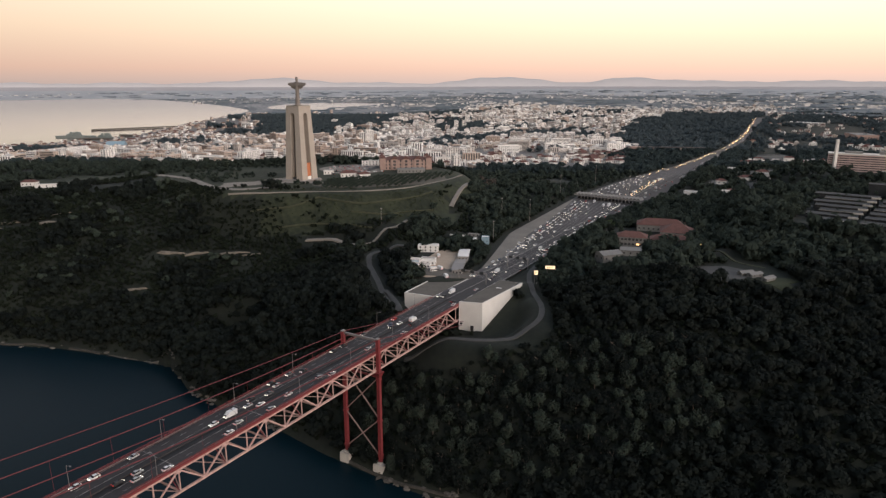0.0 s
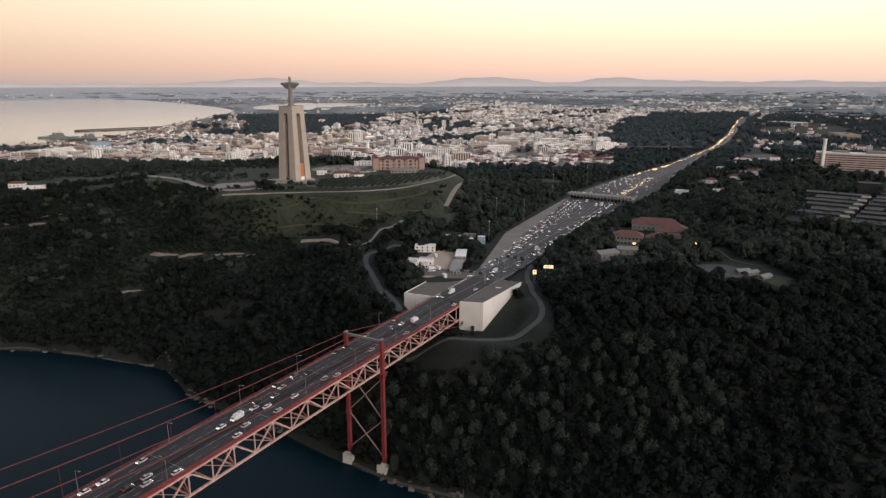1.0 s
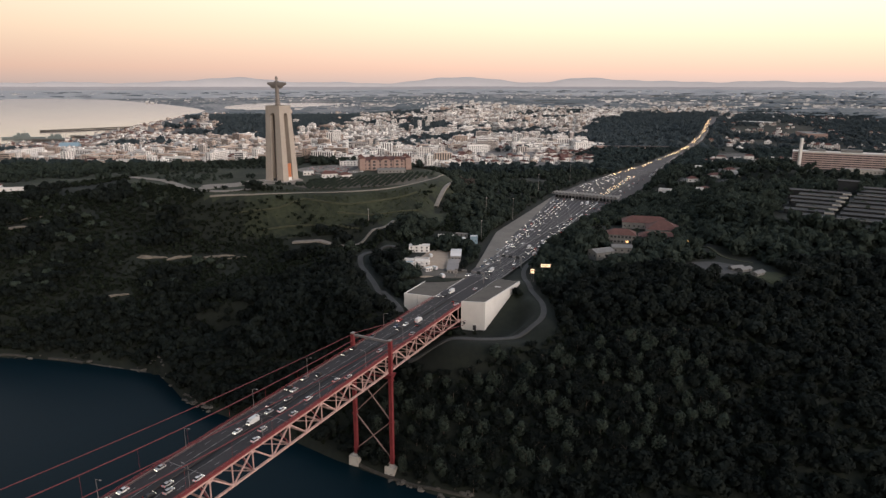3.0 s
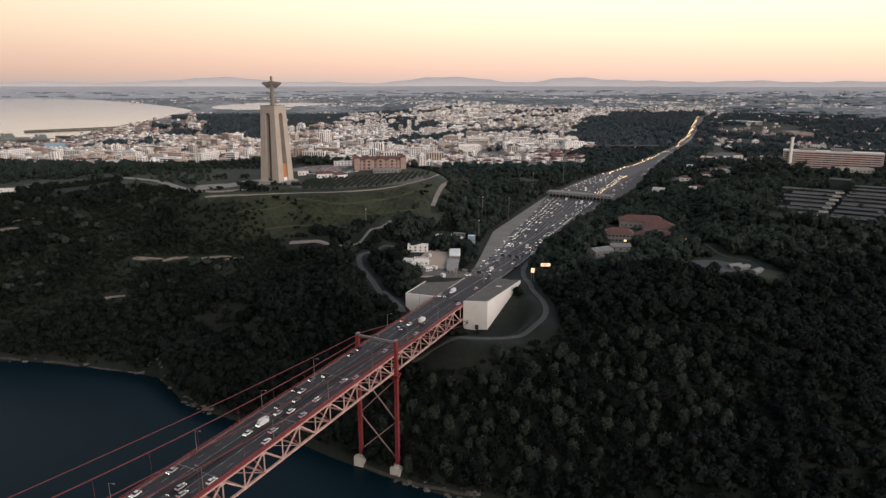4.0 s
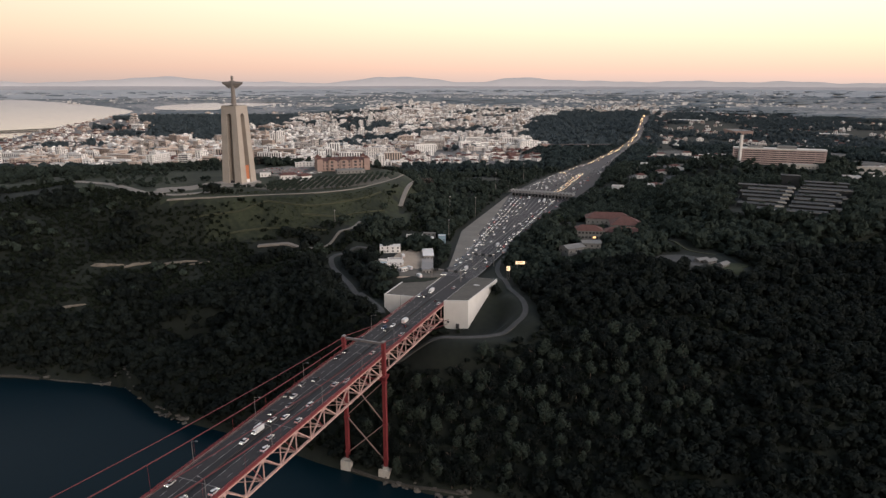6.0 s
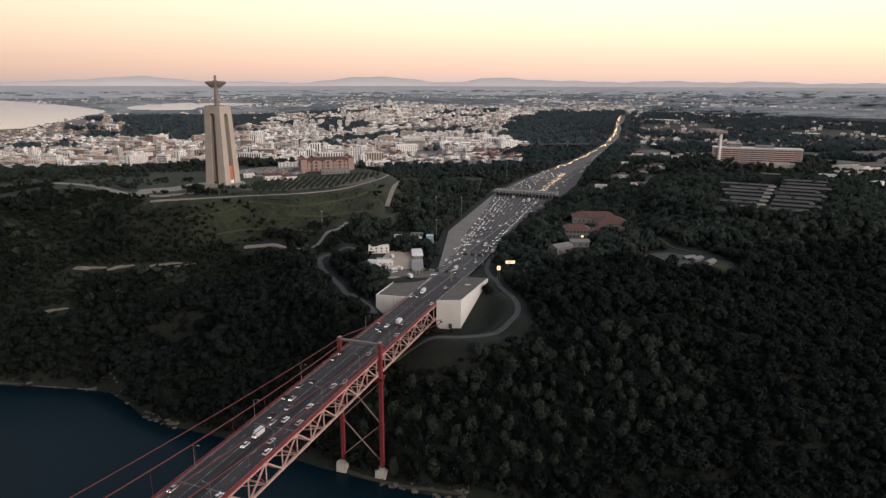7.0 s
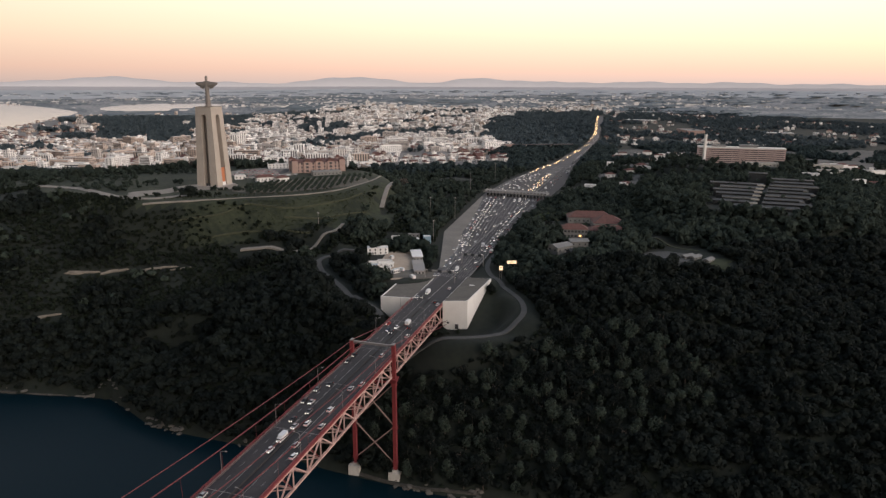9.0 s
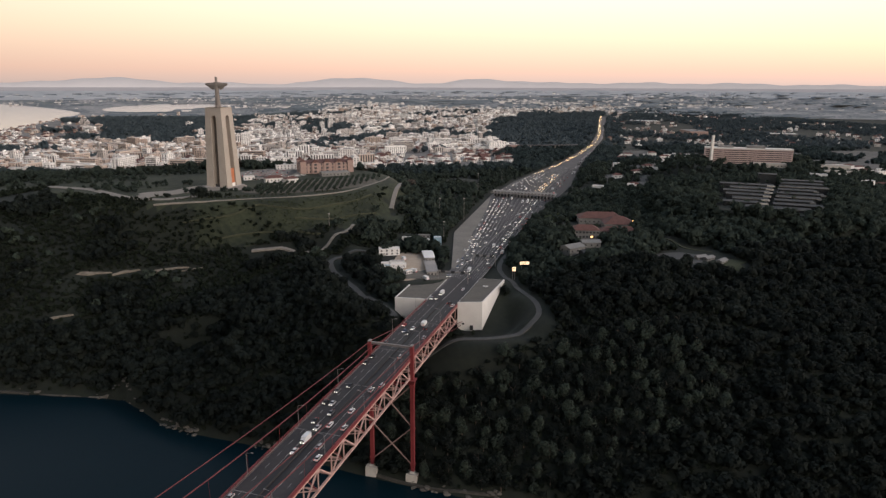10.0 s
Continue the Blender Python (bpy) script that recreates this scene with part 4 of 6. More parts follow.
while len(HOUSES) < 120:
    x, y = hrand.uniform(300, 900), hrand.uniform(630, 1300)
    s_, o_ = to_axis(np.array(x), np.array(y))
    if o_ > 40 and (bool(suburb(np.array(x), np.array(y))) or hrand.random() < 0.12) and not any(((x - a) / (b + 20)) ** 2 + ((y - c) / (d + 20)) ** 2 < 1 for a, c, b, d, _ in LEVEL[3:5]):
        HOUSES.append((x, y))
        PADS.append((x - 3, y - 9, 9, 15))

LANES = [[(-360, 768), (-322, 752), (-292, 732), (-262, 694), (-236, 664), (-206, 655), (-176, 672)], [(-236, 664), (-215, 690), (-196, 716)],
         [(-216, 640), (-173, 636), (-130, 640), (-83, 646), (-40, 666), (-12, 700), (10, 735), (22, 768)],
         [(-25, 386), (0, 381), (20, 376), (38, 377), (54, 383), (63, 393), (66, 412), (65, 440), (66, 470), (71, 500), (84, 528)],
         [(-32, 562), (-45, 564), (-57, 558), (-64, 545), (-63, 527), (-57, 503), (-48, 468), (-40, 440), (-33, 426)], [(-36, 622), (-48, 603), (-74, 585)], [(-130, 592), (-104, 589), (-80, 582)], [(8, 668), (18, 700), (31, 742)], [(300, 700), (318, 672), (330, 640), (352, 622)], [(298, 690), (314, 662), (326, 630)], [(212, 500), (222, 470), (236, 452)]]
BANKS = [[(-470, 641), (-400, 641)], [(-276, 594), (-175, 585)], [(-292, 551), (-268, 553)]]


def near_lane(x, y, gap=8.0):
    hit = np.zeros(np.shape(x), bool)
    for pts, gap in [(p, gap) for p in LANES] + [(p, 0.45 * gap) for p in BANKS]:
        for (ax, ay), (bx, by) in zip(pts, pts[1:]):
            dx, dy = bx - ax, by - ay
            t = np.clip(((x - ax) * dx + (y - ay) * dy) / (dx * dx + dy * dy), 0, 1)
            hit |= np.hypot(x - ax - t * dx, y - ay - t * dy) < gap
    return hit


def scatter(x0, x1, y0, y1, step, keep):
    gx, gy = np.meshgrid(np.arange(x0, x1, step), np.arange(y0, y1, step))
    x = gx.ravel() + rng.uniform(-0.5, 0.5, gx.size) * step * 1.1
    y = gy.ravel() + rng.uniform(-0.5, 0.5, gx.size) * step * 1.1
    ok = keep(x, y) & ~cleared(x, y) & ~near_lane(x, y)
    x, y = x[ok], y[ok]
    z = land(x, y)
    ok = z > 0.5
    return x[ok], y[ok], z[ok]


def in_view(x, y):
    az = np.degrees(np.arctan2(x + 50, y))
    return (np.abs(az - 4) < 46)


def woodland(name, x, y, z, cards, size, radius, mat, label):
    kinds = [crown_cards(cards, 1.0, 1.5, size, 6, rng) for _ in range(6)]
    out = []
    for k in range(6):
        m = np.arange(len(x)) % 6 == k
        n = m.sum()
        r = radius * rng.uniform(0.6, 1.35, n)
        a = rng.uniform(0, 6.28, n)
        h = rng.uniform(0.8, 1.35, n)
        v = kinds[k][None] * r[:, None, None, None] * np.stack([np.ones(n), np.ones(n), h], -1)[:, None, None, :]
        c, s = np.cos(a)[:, None, None], np.sin(a)[:, None, None]
        v = np.stack([v[..., 0] * c - v[..., 1] * s, v[..., 0] * s + v[..., 1] * c, v[..., 2]], -1)
        v += np.stack([x[m], y[m], z[m] + 0.1 * r], -1)[:, None, None, :]
        out.append(v.reshape(-1, 3, 3))
    v = np.concatenate(out)
    X, Y, Z = squeeze(v[..., 0], v[..., 1], v[..., 2])
    return thing(name, None, label, "trees", kind="stuff", data=quads_mesh(name, np.stack([X, Y, Z], -1), mat))


STAND = lambda x, y: (x > -45) & (x < 150) & (y > 296) & (y < 372)      # trees told apart singly
LAWN = lawn_at
x, y, z = scatter(-640, 700, 180, 760, 6.4, lambda x, y: in_view(x, y) & ~STAND(x, y) & ~LAWN(x, y) & ~lip(x, y) & ((y < 540) | (x > 30) | (patch(x, y, 19) > 0.3)))
up = (y > 440) & (x > -30)
woodland("woodland", x[up], y[up], z[up], 96, 0.29, 5.0, M_leaf_mid, "dense trees on the upper slopes, leaf colour paled for distance")
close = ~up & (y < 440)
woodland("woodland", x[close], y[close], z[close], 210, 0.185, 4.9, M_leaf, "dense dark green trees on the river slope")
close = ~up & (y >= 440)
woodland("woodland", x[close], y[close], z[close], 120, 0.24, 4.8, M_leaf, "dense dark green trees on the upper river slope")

x, y, z = scatter(-520, 60, 530, 705, 4.6, lambda x, y: in_view(x, y) & (patch(x, y, 15) > -0.75) & ~LAWN(x, y) & ~lip(x, y))
woodland("scrub", x, y, z, 28, 0.38, 2.1, M_scrub, "knee-high to head-high scrub on the upper slope")
x, y, z = scatter(-640, 700, 180, 780, 4.2, lambda x, y: in_view(x, y) & (patch(x + 9, y, 11) > -0.85) & ~lip(x, y) & ~LAWN(x, y))
woodland("scrub", x, y, z, 18, 0.42, 1.6, M_scrub, "low scrub bushes and brambles between the trees")
x, y, z = scatter(-400, 40, 560, 770, 2.3, lambda x, y: (lip(x, y) | LAWN(x, y)) & (patch(x, y, 17) + 0.8 * patch(x + y, 3 * y, 13) + rng.uniform(-0.9, 0.9, np.shape(x)) > 0.1))
woodland("grass_tufts", x, y, z, 14, 0.60, 0.6, M_tuft, "long grass and low tussocks on the open slope below the paths")
x, y, z = scatter(-420, -90, 580, 775, 3.4, lambda x, y: lip(x, y) & ~LAWN(x, y) & (path_line(x) - y > 3) & (patch(x, y, 14) + rng.uniform(-0.8, 0.8, np.shape(x)) > -0.5 + (x + 180) / 120))
woodland("scrub", x, y, z, 30, 0.40, 1.7, M_scrub, "low scrub on the slope below the paved approach")
x, y, z = scatter(-420, 120, 560, 700, 16.0, lambda x, y: in_view(x, y) & (patch(x, y, 23) > 0.1) & ~lip(x, y))
woodland("woodland", x, y, z, 80, 0.24, 4.6, M_leaf_olive, "grey-green olive-coloured trees scattered on the slope")

# single trees below the bridge and the anchorage
TREE_KINDS = []
for k in range(7):
    g = np.random.default_rng(40 + k)
    h, r = g.uniform(7, 11), g.uniform(3.4, 5.0)
    TREE_KINDS.append((quads_mesh("trunk", trunk_verts(h, 0.22, g), M_bark), quads_mesh("crown", crown_cards(420, r, h * 1.0, 0.42, 9, g) + (0, 0, h * 0.05), M_leaf_olive if k % 3 == 0 else M_leaf), k % 3 == 0))
x, y, z = scatter(-60, 160, 285, 385, 4.4, lambda x, y: (x > -60))
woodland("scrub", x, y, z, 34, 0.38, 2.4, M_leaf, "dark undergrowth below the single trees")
x, y, z = scatter(-45, 150, 296, 372, 6.6, lambda x, y: STAND(x, y))
for k, (a, b, c) in enumerate(list(zip(x, y, z))[:260]):
    trunk, crown, pale = TREE_KINDS[k % 7]
    ob = thing("tree", pose(a, b, c, 0, 0, 47 * k % 360) @ Matrix.Scale(0.75 + 0.5 * ((k * 37) % 11) / 11, 4), "grey-green broadleaf tree on the river slope" if pale else "dark green broadleaf tree on the river slope", "tree", "trees on the river slope")
    part("trunk", trunk, M_bark, ob)
    part("crown", crown, M_leaf, ob)

for k, (a, b) in enumerate([(-37, 485), (-32, 470), (-42, 508), (-33, 506), (-40, 496), (-34, 520), (-38, 533), (20, 496), (22, 507), (26, 517), (-16, 482), (-22, 486), (29, 525),
                            (188, 502), (198, 507), (206, 516), (216, 530), (148, 548), (178, 542), (222, 545), (228, 560), (150, 560), (184, 496), (172, 548), (160, 564)]):
    trunk, crown, pale = TREE_KINDS[(k * 3 + 1) % 7]
    ob = thing("tree", pose(a, b, ground_at(a, b), 0, 0, 71 * k % 360) @ Matrix.Scale(0.7 + 0.35 * ((k * 37) % 11) / 11, 4), "dark broadleaf tree beside low buildings", "tree", "trees beside buildings")
    part("trunk", trunk, M_bark, ob)
    part("crown", crown, M_leaf, ob)

# rows of the olive grove beside the monument
g = np.random.default_rng(90)
olive = (quads_mesh("trunk", trunk_verts(3.2, 0.16, g), M_bark), quads_mesh("crown", crown_cards(110, 2.3, 3.6, 0.42, 6, g) + (0, 0, 1.2), M_leaf_olive))
n_olive = 0
for i in range(-8, 13):
    for k in range(24):
        a, b = -138 + 6.8 * k + 1.2 * i, 664 + 3.4 * k + 6.8 * i
        if ((a + 166) / 36) ** 2 + ((b - 724) / 30) ** 2 < 1 or b > 800 or a > 12 or b > 770 + 0.4 * a or b < path_line(a) + 9 or a < -126:
            continue
        if any(abs(a - hx) < 13 and abs(b - hy) < 9 for hx, hy in ((-110, 748), (-92, 738), (-40, 790))):
            continue
        ob = thing("olive_tree", pose(a, b, ground_at(a, b), 0, 0, 61 * (i + 3 * k) % 360), "small round grey-green olive tree in a planted row", "tree", "olive grove rows")
        part("trunk", olive[0], M_bark, ob)
        part("crown", olive[1], M_leaf_olive, ob)
        n_olive += 1


# boulders along the water's edge
rock_rand = random.Random(2)
ROCKS = []
for k in range(4):
    bm = bmesh.new()
    bmesh.ops.create_icosphere(bm, subdivisions=1, radius=1)
    for v in bm.verts:
        v.co *= rock_rand.uniform(0.6, 1.25)
        v.co.z *= 0.5
        v.co.x *= 1.3
    me = bpy.data.meshes.new("boulder")
    bm.to_mesh(me)
    bm.free()
    me.materials.append(M_rock)
    ROCKS.append(me)
for k in range(130):
    a = rock_rand.choice((rock_rand.uniform(-390, -200), rock_rand.uniform(-240, -205), rock_rand.uniform(-188, -160), rock_rand.uniform(-186, -164), rock_rand.uniform(-125, -105), rock_rand.uniform(-40, 10)))
    b = float(np.interp(a, SHORE_X, SHORE_Y)) + rock_rand.uniform(-1.5, 4.5)
    r = rock_rand.uniform(0.3, 1.0) ** 2 * 1.7 + 0.3
    thing("boulder", pose(a, b, max(WATER, ground_at(a, b)) + 0.2 * r, 0, 0, rock_rand.uniform(0, 360)) @ Matrix.Scale(r, 4), "pale shore boulder at the water's edge", "rock", "shore rocks", data=ROCKS[k % 4])

x, y, z = scatter(-1100, 1000, 760, 1080, 10.0, lambda x, y: in_view(x, y) & ((x > 60) | (y < 1130)) & (patch(x, y, 60) > -0.8) & ~suburb(x, y))
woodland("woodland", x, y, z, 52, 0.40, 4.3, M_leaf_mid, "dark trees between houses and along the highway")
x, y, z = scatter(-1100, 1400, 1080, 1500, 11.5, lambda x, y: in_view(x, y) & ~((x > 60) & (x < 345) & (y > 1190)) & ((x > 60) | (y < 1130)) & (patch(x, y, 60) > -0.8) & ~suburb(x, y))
woodland("woodland", x, y, z, 40, 0.46, 5.4, M_leaf_back, "trees beyond the toll plaza and the hospital, tinted blue-grey for haze")


x, y, z = scatter(-1800, 2600, 1500, 4300, 22.0, lambda x, y: in_view(x, y) & (green(x, y) | ((patch(x, y, 110) > 0.62) & (to_axis(x, y)[1] < -40))) & ((x > -0.36 * y) | (y < 2200)))
right = to_axis(x, y)[1] > 0
woodland("woodland", x[right], y[right], z[right], 26, 0.6, 5.5, M_leaf_far, "low tree belts between far fields, tinted blue-green for haze")
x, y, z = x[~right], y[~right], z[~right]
woodland("woodland", x, y, z, 32, 0.55, 8.5, M_leaf_far, "far woods between the city quarters, tinted blue-green for haze")


a, q = rng.uniform(0, 6.283, 46), np.sqrt(rng.uniform(0, 1, 46))
hx, hy = 186 + 26 * q * np.cos(a), 618 + 10 * q * np.sin(a)
woodland("woodland", hx, hy, land(hx, hy), 120, 0.25, 4.6, M_leaf_pale, "pale yellow-green trees behind the red-roofed school")

# shrubs and hedges on the monument's level ground, and the brown hedge beside the brick house
g = np.random.default_rng(23)
hx, hy = [], []
for cx, cy, rx, ry, n in ((-258, 742, 44, 22, 60), (-310, 800, 60, 22, 70), (-250, 712, 8, 8, 8), (-172, 690, 30, 4, 12), (-118, 690, 22, 10, 26), (-40, 872, 50, 8, 40), (-240, 850, 70, 22, 90), (-200, 752, 6, 12, 8)):
    a, q = g.uniform(0, 6.283, n), np.sqrt(g.uniform(0, 1, n))
    hx.append(cx + rx * q * np.cos(a)), hy.append(cy + ry * q * np.sin(a))
hx, hy = np.concatenate(hx), np.concatenate(hy)
woodland("garden_shrubs", hx, hy, land(hx, hy), 50, 0.32, 2.4, M_leaf_mid, "dark garden shrubs round the monument lawns")
a, q = g.uniform(0, 6.283, 120), np.sqrt(g.uniform(0, 1, 120))
hx, hy = 34 + 40 * q * np.cos(a), 862 + 34 * q * np.sin(a)
woodland("bare_trees", hx, hy, land(hx, hy), 60, 0.22, 4.2, M_twig, "brown leafless trees beside the brick house")
a, q = g.uniform(0, 6.283, 90), np.sqrt(g.uniform(0, 1, 90))
hx, hy = -250 + 100 * q * np.cos(a), 905 + 16 * q * np.sin(a)
woodland("bare_trees", hx, hy, land(hx, hy), 60, 0.22, 4.6, M_twig, "brown leafless trees behind the monument")

# ---- the city ----
def block(sh_wall, sh_win, sh_roof, x, y, z, w, d, h, turn, tiled, style=0):
    """A block of flats or house: walls, openings and a roof, put into three shapes. style 0: single windows, 1: long
    balcony strips, 2: tall recesses between piers; the shade of 1 and 2 is put on as flat dark quads.
    """
    c, s = math.cos(turn), math.sin(turn)
    def P(a, b, e):
        return drawn_in(x + a * c - b * s, y + a * s + b * c, z + e)
    def bx(sh, a0, a1, b0, b1, e0, e1):
        v = [P(a, b, e) for e in (e0, e1) for b in (b0, b1) for a in (a0, a1)]
        sh.add(v, [(0, 2, 3, 1), (4, 5, 7, 6), (0, 1, 5, 4), (2, 6, 7, 3), (0, 4, 6, 2), (1, 3, 7, 5)])
    bx(sh_wall, -w / 2, w / 2, -d / 2, d / 2, -6, h)
    if tiled:
        k = 0.32 * d
        v = [P(-w / 2 - .4, -d / 2 - .4, h), P(w / 2 + .4, -d / 2 - .4, h), P(w / 2 + .4, d / 2 + .4, h), P(-w / 2 - .4, d / 2 + .4, h), P(-w / 2 + d * .3, 0, h + k), P(w / 2 - d * .3, 0, h + k)]
        sh_roof.add(v, [(0, 1, 5, 4), (2, 3, 4, 5), (1, 2, 5), (3, 0, 4), (3, 2, 1, 0)])
    else:
        bx(sh_roof, -w / 2 + .5, w / 2 - .5, -d / 2 + .5, d / 2 - .5, h, h + 0.5)
        k = w * (0.5 * ((x * 7.3) % 1) - 0.25)
        bx(sh_wall, k - w * 0.1, k + w * 0.1, -d * 0.2, d * 0.2, h + 0.5, h + 3.2)
    floors = max(1, int(h / 3.1))
    def opening(side, end, a0, a1, e0, e1):
        if end:
            q = side * (w / 2 + .06)
            sh_win.add([P(q, a0, e0), P(q, a1, e0), P(q, a1, e1), P(q, a0, e1)], [(0, 1, 2, 3)])
        else:
            q = side * (d / 2 + .06)
            sh_win.add([P(a0, q, e0), P(a1, q, e0), P(a1, q, e1), P(a0, q, e1)], [(0, 1, 2, 3)])
    for end in (False, True):
        span = d if end else w
        bays = max(2, int(span / 4.5))
        for side in (-1, 1):
            # only the walls turned towards the river
            ny = side * (s if end else c)
            if ny > -0.25:
                ny = -ny if ny < 0 else 1
                if ny > 0.25:
                    continue
            if style == 2 and not end:
                for b in range(bays):
                    a = -span / 2 + (b + 0.5) * span / bays
                    opening(side, end, a - 1.25, a + 1.25, 0.8, h - 1.2)
                continue
            for f in range(floors):
                e = 0.9 + f * 3.1
                if style == 1 and not end:
                    opening(side, end, -span / 2 + 1, span / 2 - 1, e, e + 1.7)
                    continue
                for b in range(bays):
                    a = -span / 2 + (b + 0.5) * span / bays
                    opening(side, end, a - 1.15, a + 1.15, e, e + 1.8)


def city_wanted(x, y):
    s, o = to_axis(x, y)
    r, az = math.hypot(x, y), math.degrees(math.atan2(x, y))
    if y < 1130 or (x > 60 and y < (1215 if x < 340 else 1280)) or ground_at(x, y) < 1.5:
        return 0.0
    if o > -70:
        return 0.0 if y < 1500 else (0.03 if bool(green(np.array(x), np.array(y))) else 0.16)
    if bool(green(np.array(x), np.array(y))):
        return 0.02 if az < 0 else 0.0
    if az < -16 and r > 2200:
        return 0.5 if r < 2750 else 0.16
    if patch(x, y, 150) < -0.6:
        return 0.35
    return 0.92 if r < 3600 else 0.6


M_ochre = material("ochre_render", (0.38, 0.29, 0.235), (0.60, 0.49, 0.41), 0.02, 0.85, island=0.9)
crand = random.Random(5)
walls, ochre, wins, roofs, tiles = Shape(), Shape(), Shape(), Shape(), Shape()
n_blocks = n_single = 0
yy = 1150.0
while yy < 4700:
    step = 26 if yy < 2200 else 33
    xx = -1900.0
    while xx < 2300:
        x, y = xx + crand.uniform(-.3, .3) * step, yy + crand.uniform(-.3, .3) * step
        xx += step
        if abs(math.degrees(math.atan2(x + 40, y)) - 4) > 44 or crand.random() > city_wanted(x, y):
            continue
        s_, o_ = to_axis(x, y)
        low = (x > 60 and y < 1480) or o_ > -70 or (math.degrees(math.atan2(x, y)) < -17 and math.hypot(x, y) > 2200) or crand.random() < 0.42
        turn = 0.5 * math.sin(x / 300) + 0.4 * math.sin(y / 410) + crand.choice((0, 0, math.pi / 2))
        w, d = (crand.uniform(9, 19), crand.uniform(8, 12)) if low else (crand.choice((14, 18, 22, 30, 46)) * crand.uniform(0.9, 1.15), crand.uniform(10, 13))
        h = crand.uniform(5, 9) if low else crand.choice((6, 9, 9, 12, 12, 12, 15, 15, 18, 18, 22, 26))
        if math.degrees(math.atan2(x, y)) < -17 and y > 1500:
            h = min(h, 12)
        tiled = low and crand.random() < .65
        style = crand.choice((0, 0, 1, 1, 2)) if not low else 0
        z = ground_at(x, y)
        n_blocks += 1
        if y < 1500 and n_single < 300:
            n_single += 1
            sw, sn, sr = Shape(), Shape(), Shape()
            block(sw, sn, sr, x, y, z, w, d, h, turn, tiled, style)
            kind = "house" if low else "apartment_block"
            label = ("low pale house with a red tile roof" if tiled else "low pale flat-roofed house") if low else ("tall pale apartment tower with rows of windows" if h > 24 else "pale apartment block with rows of windows")
            ob = thing(kind, None, label, "house" if low else "apartments", "city blocks")
            part("wall", sw, M_ochre if crand.random() < (0.5 if x < -0.1 * y else 0.12) else M_render_mix, ob)
            part("roof", sr, M_tile if tiled else M_flat_roof, ob)
            tagged(part("glazing", sn, M_window, ob), kind="stuff")
        else:
            block(ochre if crand.random() < (0.45 if x < -0.1 * y else 0.08) else walls, wins, tiles if tiled else roofs, x, y, z, w, d, h, turn, tiled, style)
    yy += step
# towers and long slabs that stand out of the quarters
for x, y, w, d, h, turn, style in ((-188, 1655, 20, 16, 42, 0.2, 0), (-205, 1645, 14, 14, 36, 0.2, 2), (-232, 1628, 34, 12, 22, 0.1, 1), (-351, 2187, 16, 14, 30, 0.1, 0), (-330, 2200, 16, 14, 28, 0.1, 2), (-63, 2364, 18, 14, 30, 0.3, 2),
                                   (51, 2625, 16, 14, 36, 0.1, 0), (84, 2660, 16, 14, 34, 0.1, 2), (107, 2955, 20, 16, 44, 0.1, 0), (448, 4400, 30, 20, 50, 0.1, 0), (196, 1664, 56, 13, 20, 0.1, 1), (251, 1648, 40, 13, 16, -0.5, 1),
                                   (352, 1654, 62, 13, 19, 0.05, 1), (425, 1640, 52, 13, 20, 0.0, 1), (330, 1560, 70, 12, 12, 0.05, 2), (400, 1540, 40, 12, 12, 0.1, 2),
                                   (-383, 1441, 40, 12, 17, 0.05, 2), (-334, 1438, 44, 12, 18, 0.0, 2), (-286, 1440, 40, 12, 17, 0.02, 2), (-430, 1446, 38, 12, 15, 0.05, 2)):
    sw, sn, sr = Shape(), Shape(), Shape()
    block(sw, sn, sr, x, y, ground_at(x, y), w, d, h, turn, False, style)
    tall = h > 26
    ob = thing("tower_block" if tall else "apartment_slab", None, "tall white tower block rising above the roofs" if tall else "long pale apartment slab with rows of openings", "apartments", "city blocks")
    part("wall", sw, M_ochre if style == 2 and not tall else M_white, ob)
    part("roof", sr, M_flat_roof, ob)
    tagged(part("glazing", sn, M_window, ob), kind="stuff")

city = thing("city_quarter", None, "dense pale apartment blocks and houses of a far city", "buildings", kind="stuff")
part("walls", walls, M_render_mix, city)
part("ochre_walls", ochre, M_ochre, city)
part("openings", wins, M_window, city)
part("roofs", roofs, M_flat_roof, city)
part("tile_roofs", tiles, M_tile, city)

# walls dimmed and greyed: haze over the plain put into the colour
M_town = material("far_town_walls", (0.30, 0.30, 0.30), (0.66, 0.63, 0.60), 0.004, 0.9, island=1.0)
# towns sprinkled over the plain beyond
towns = Shape()
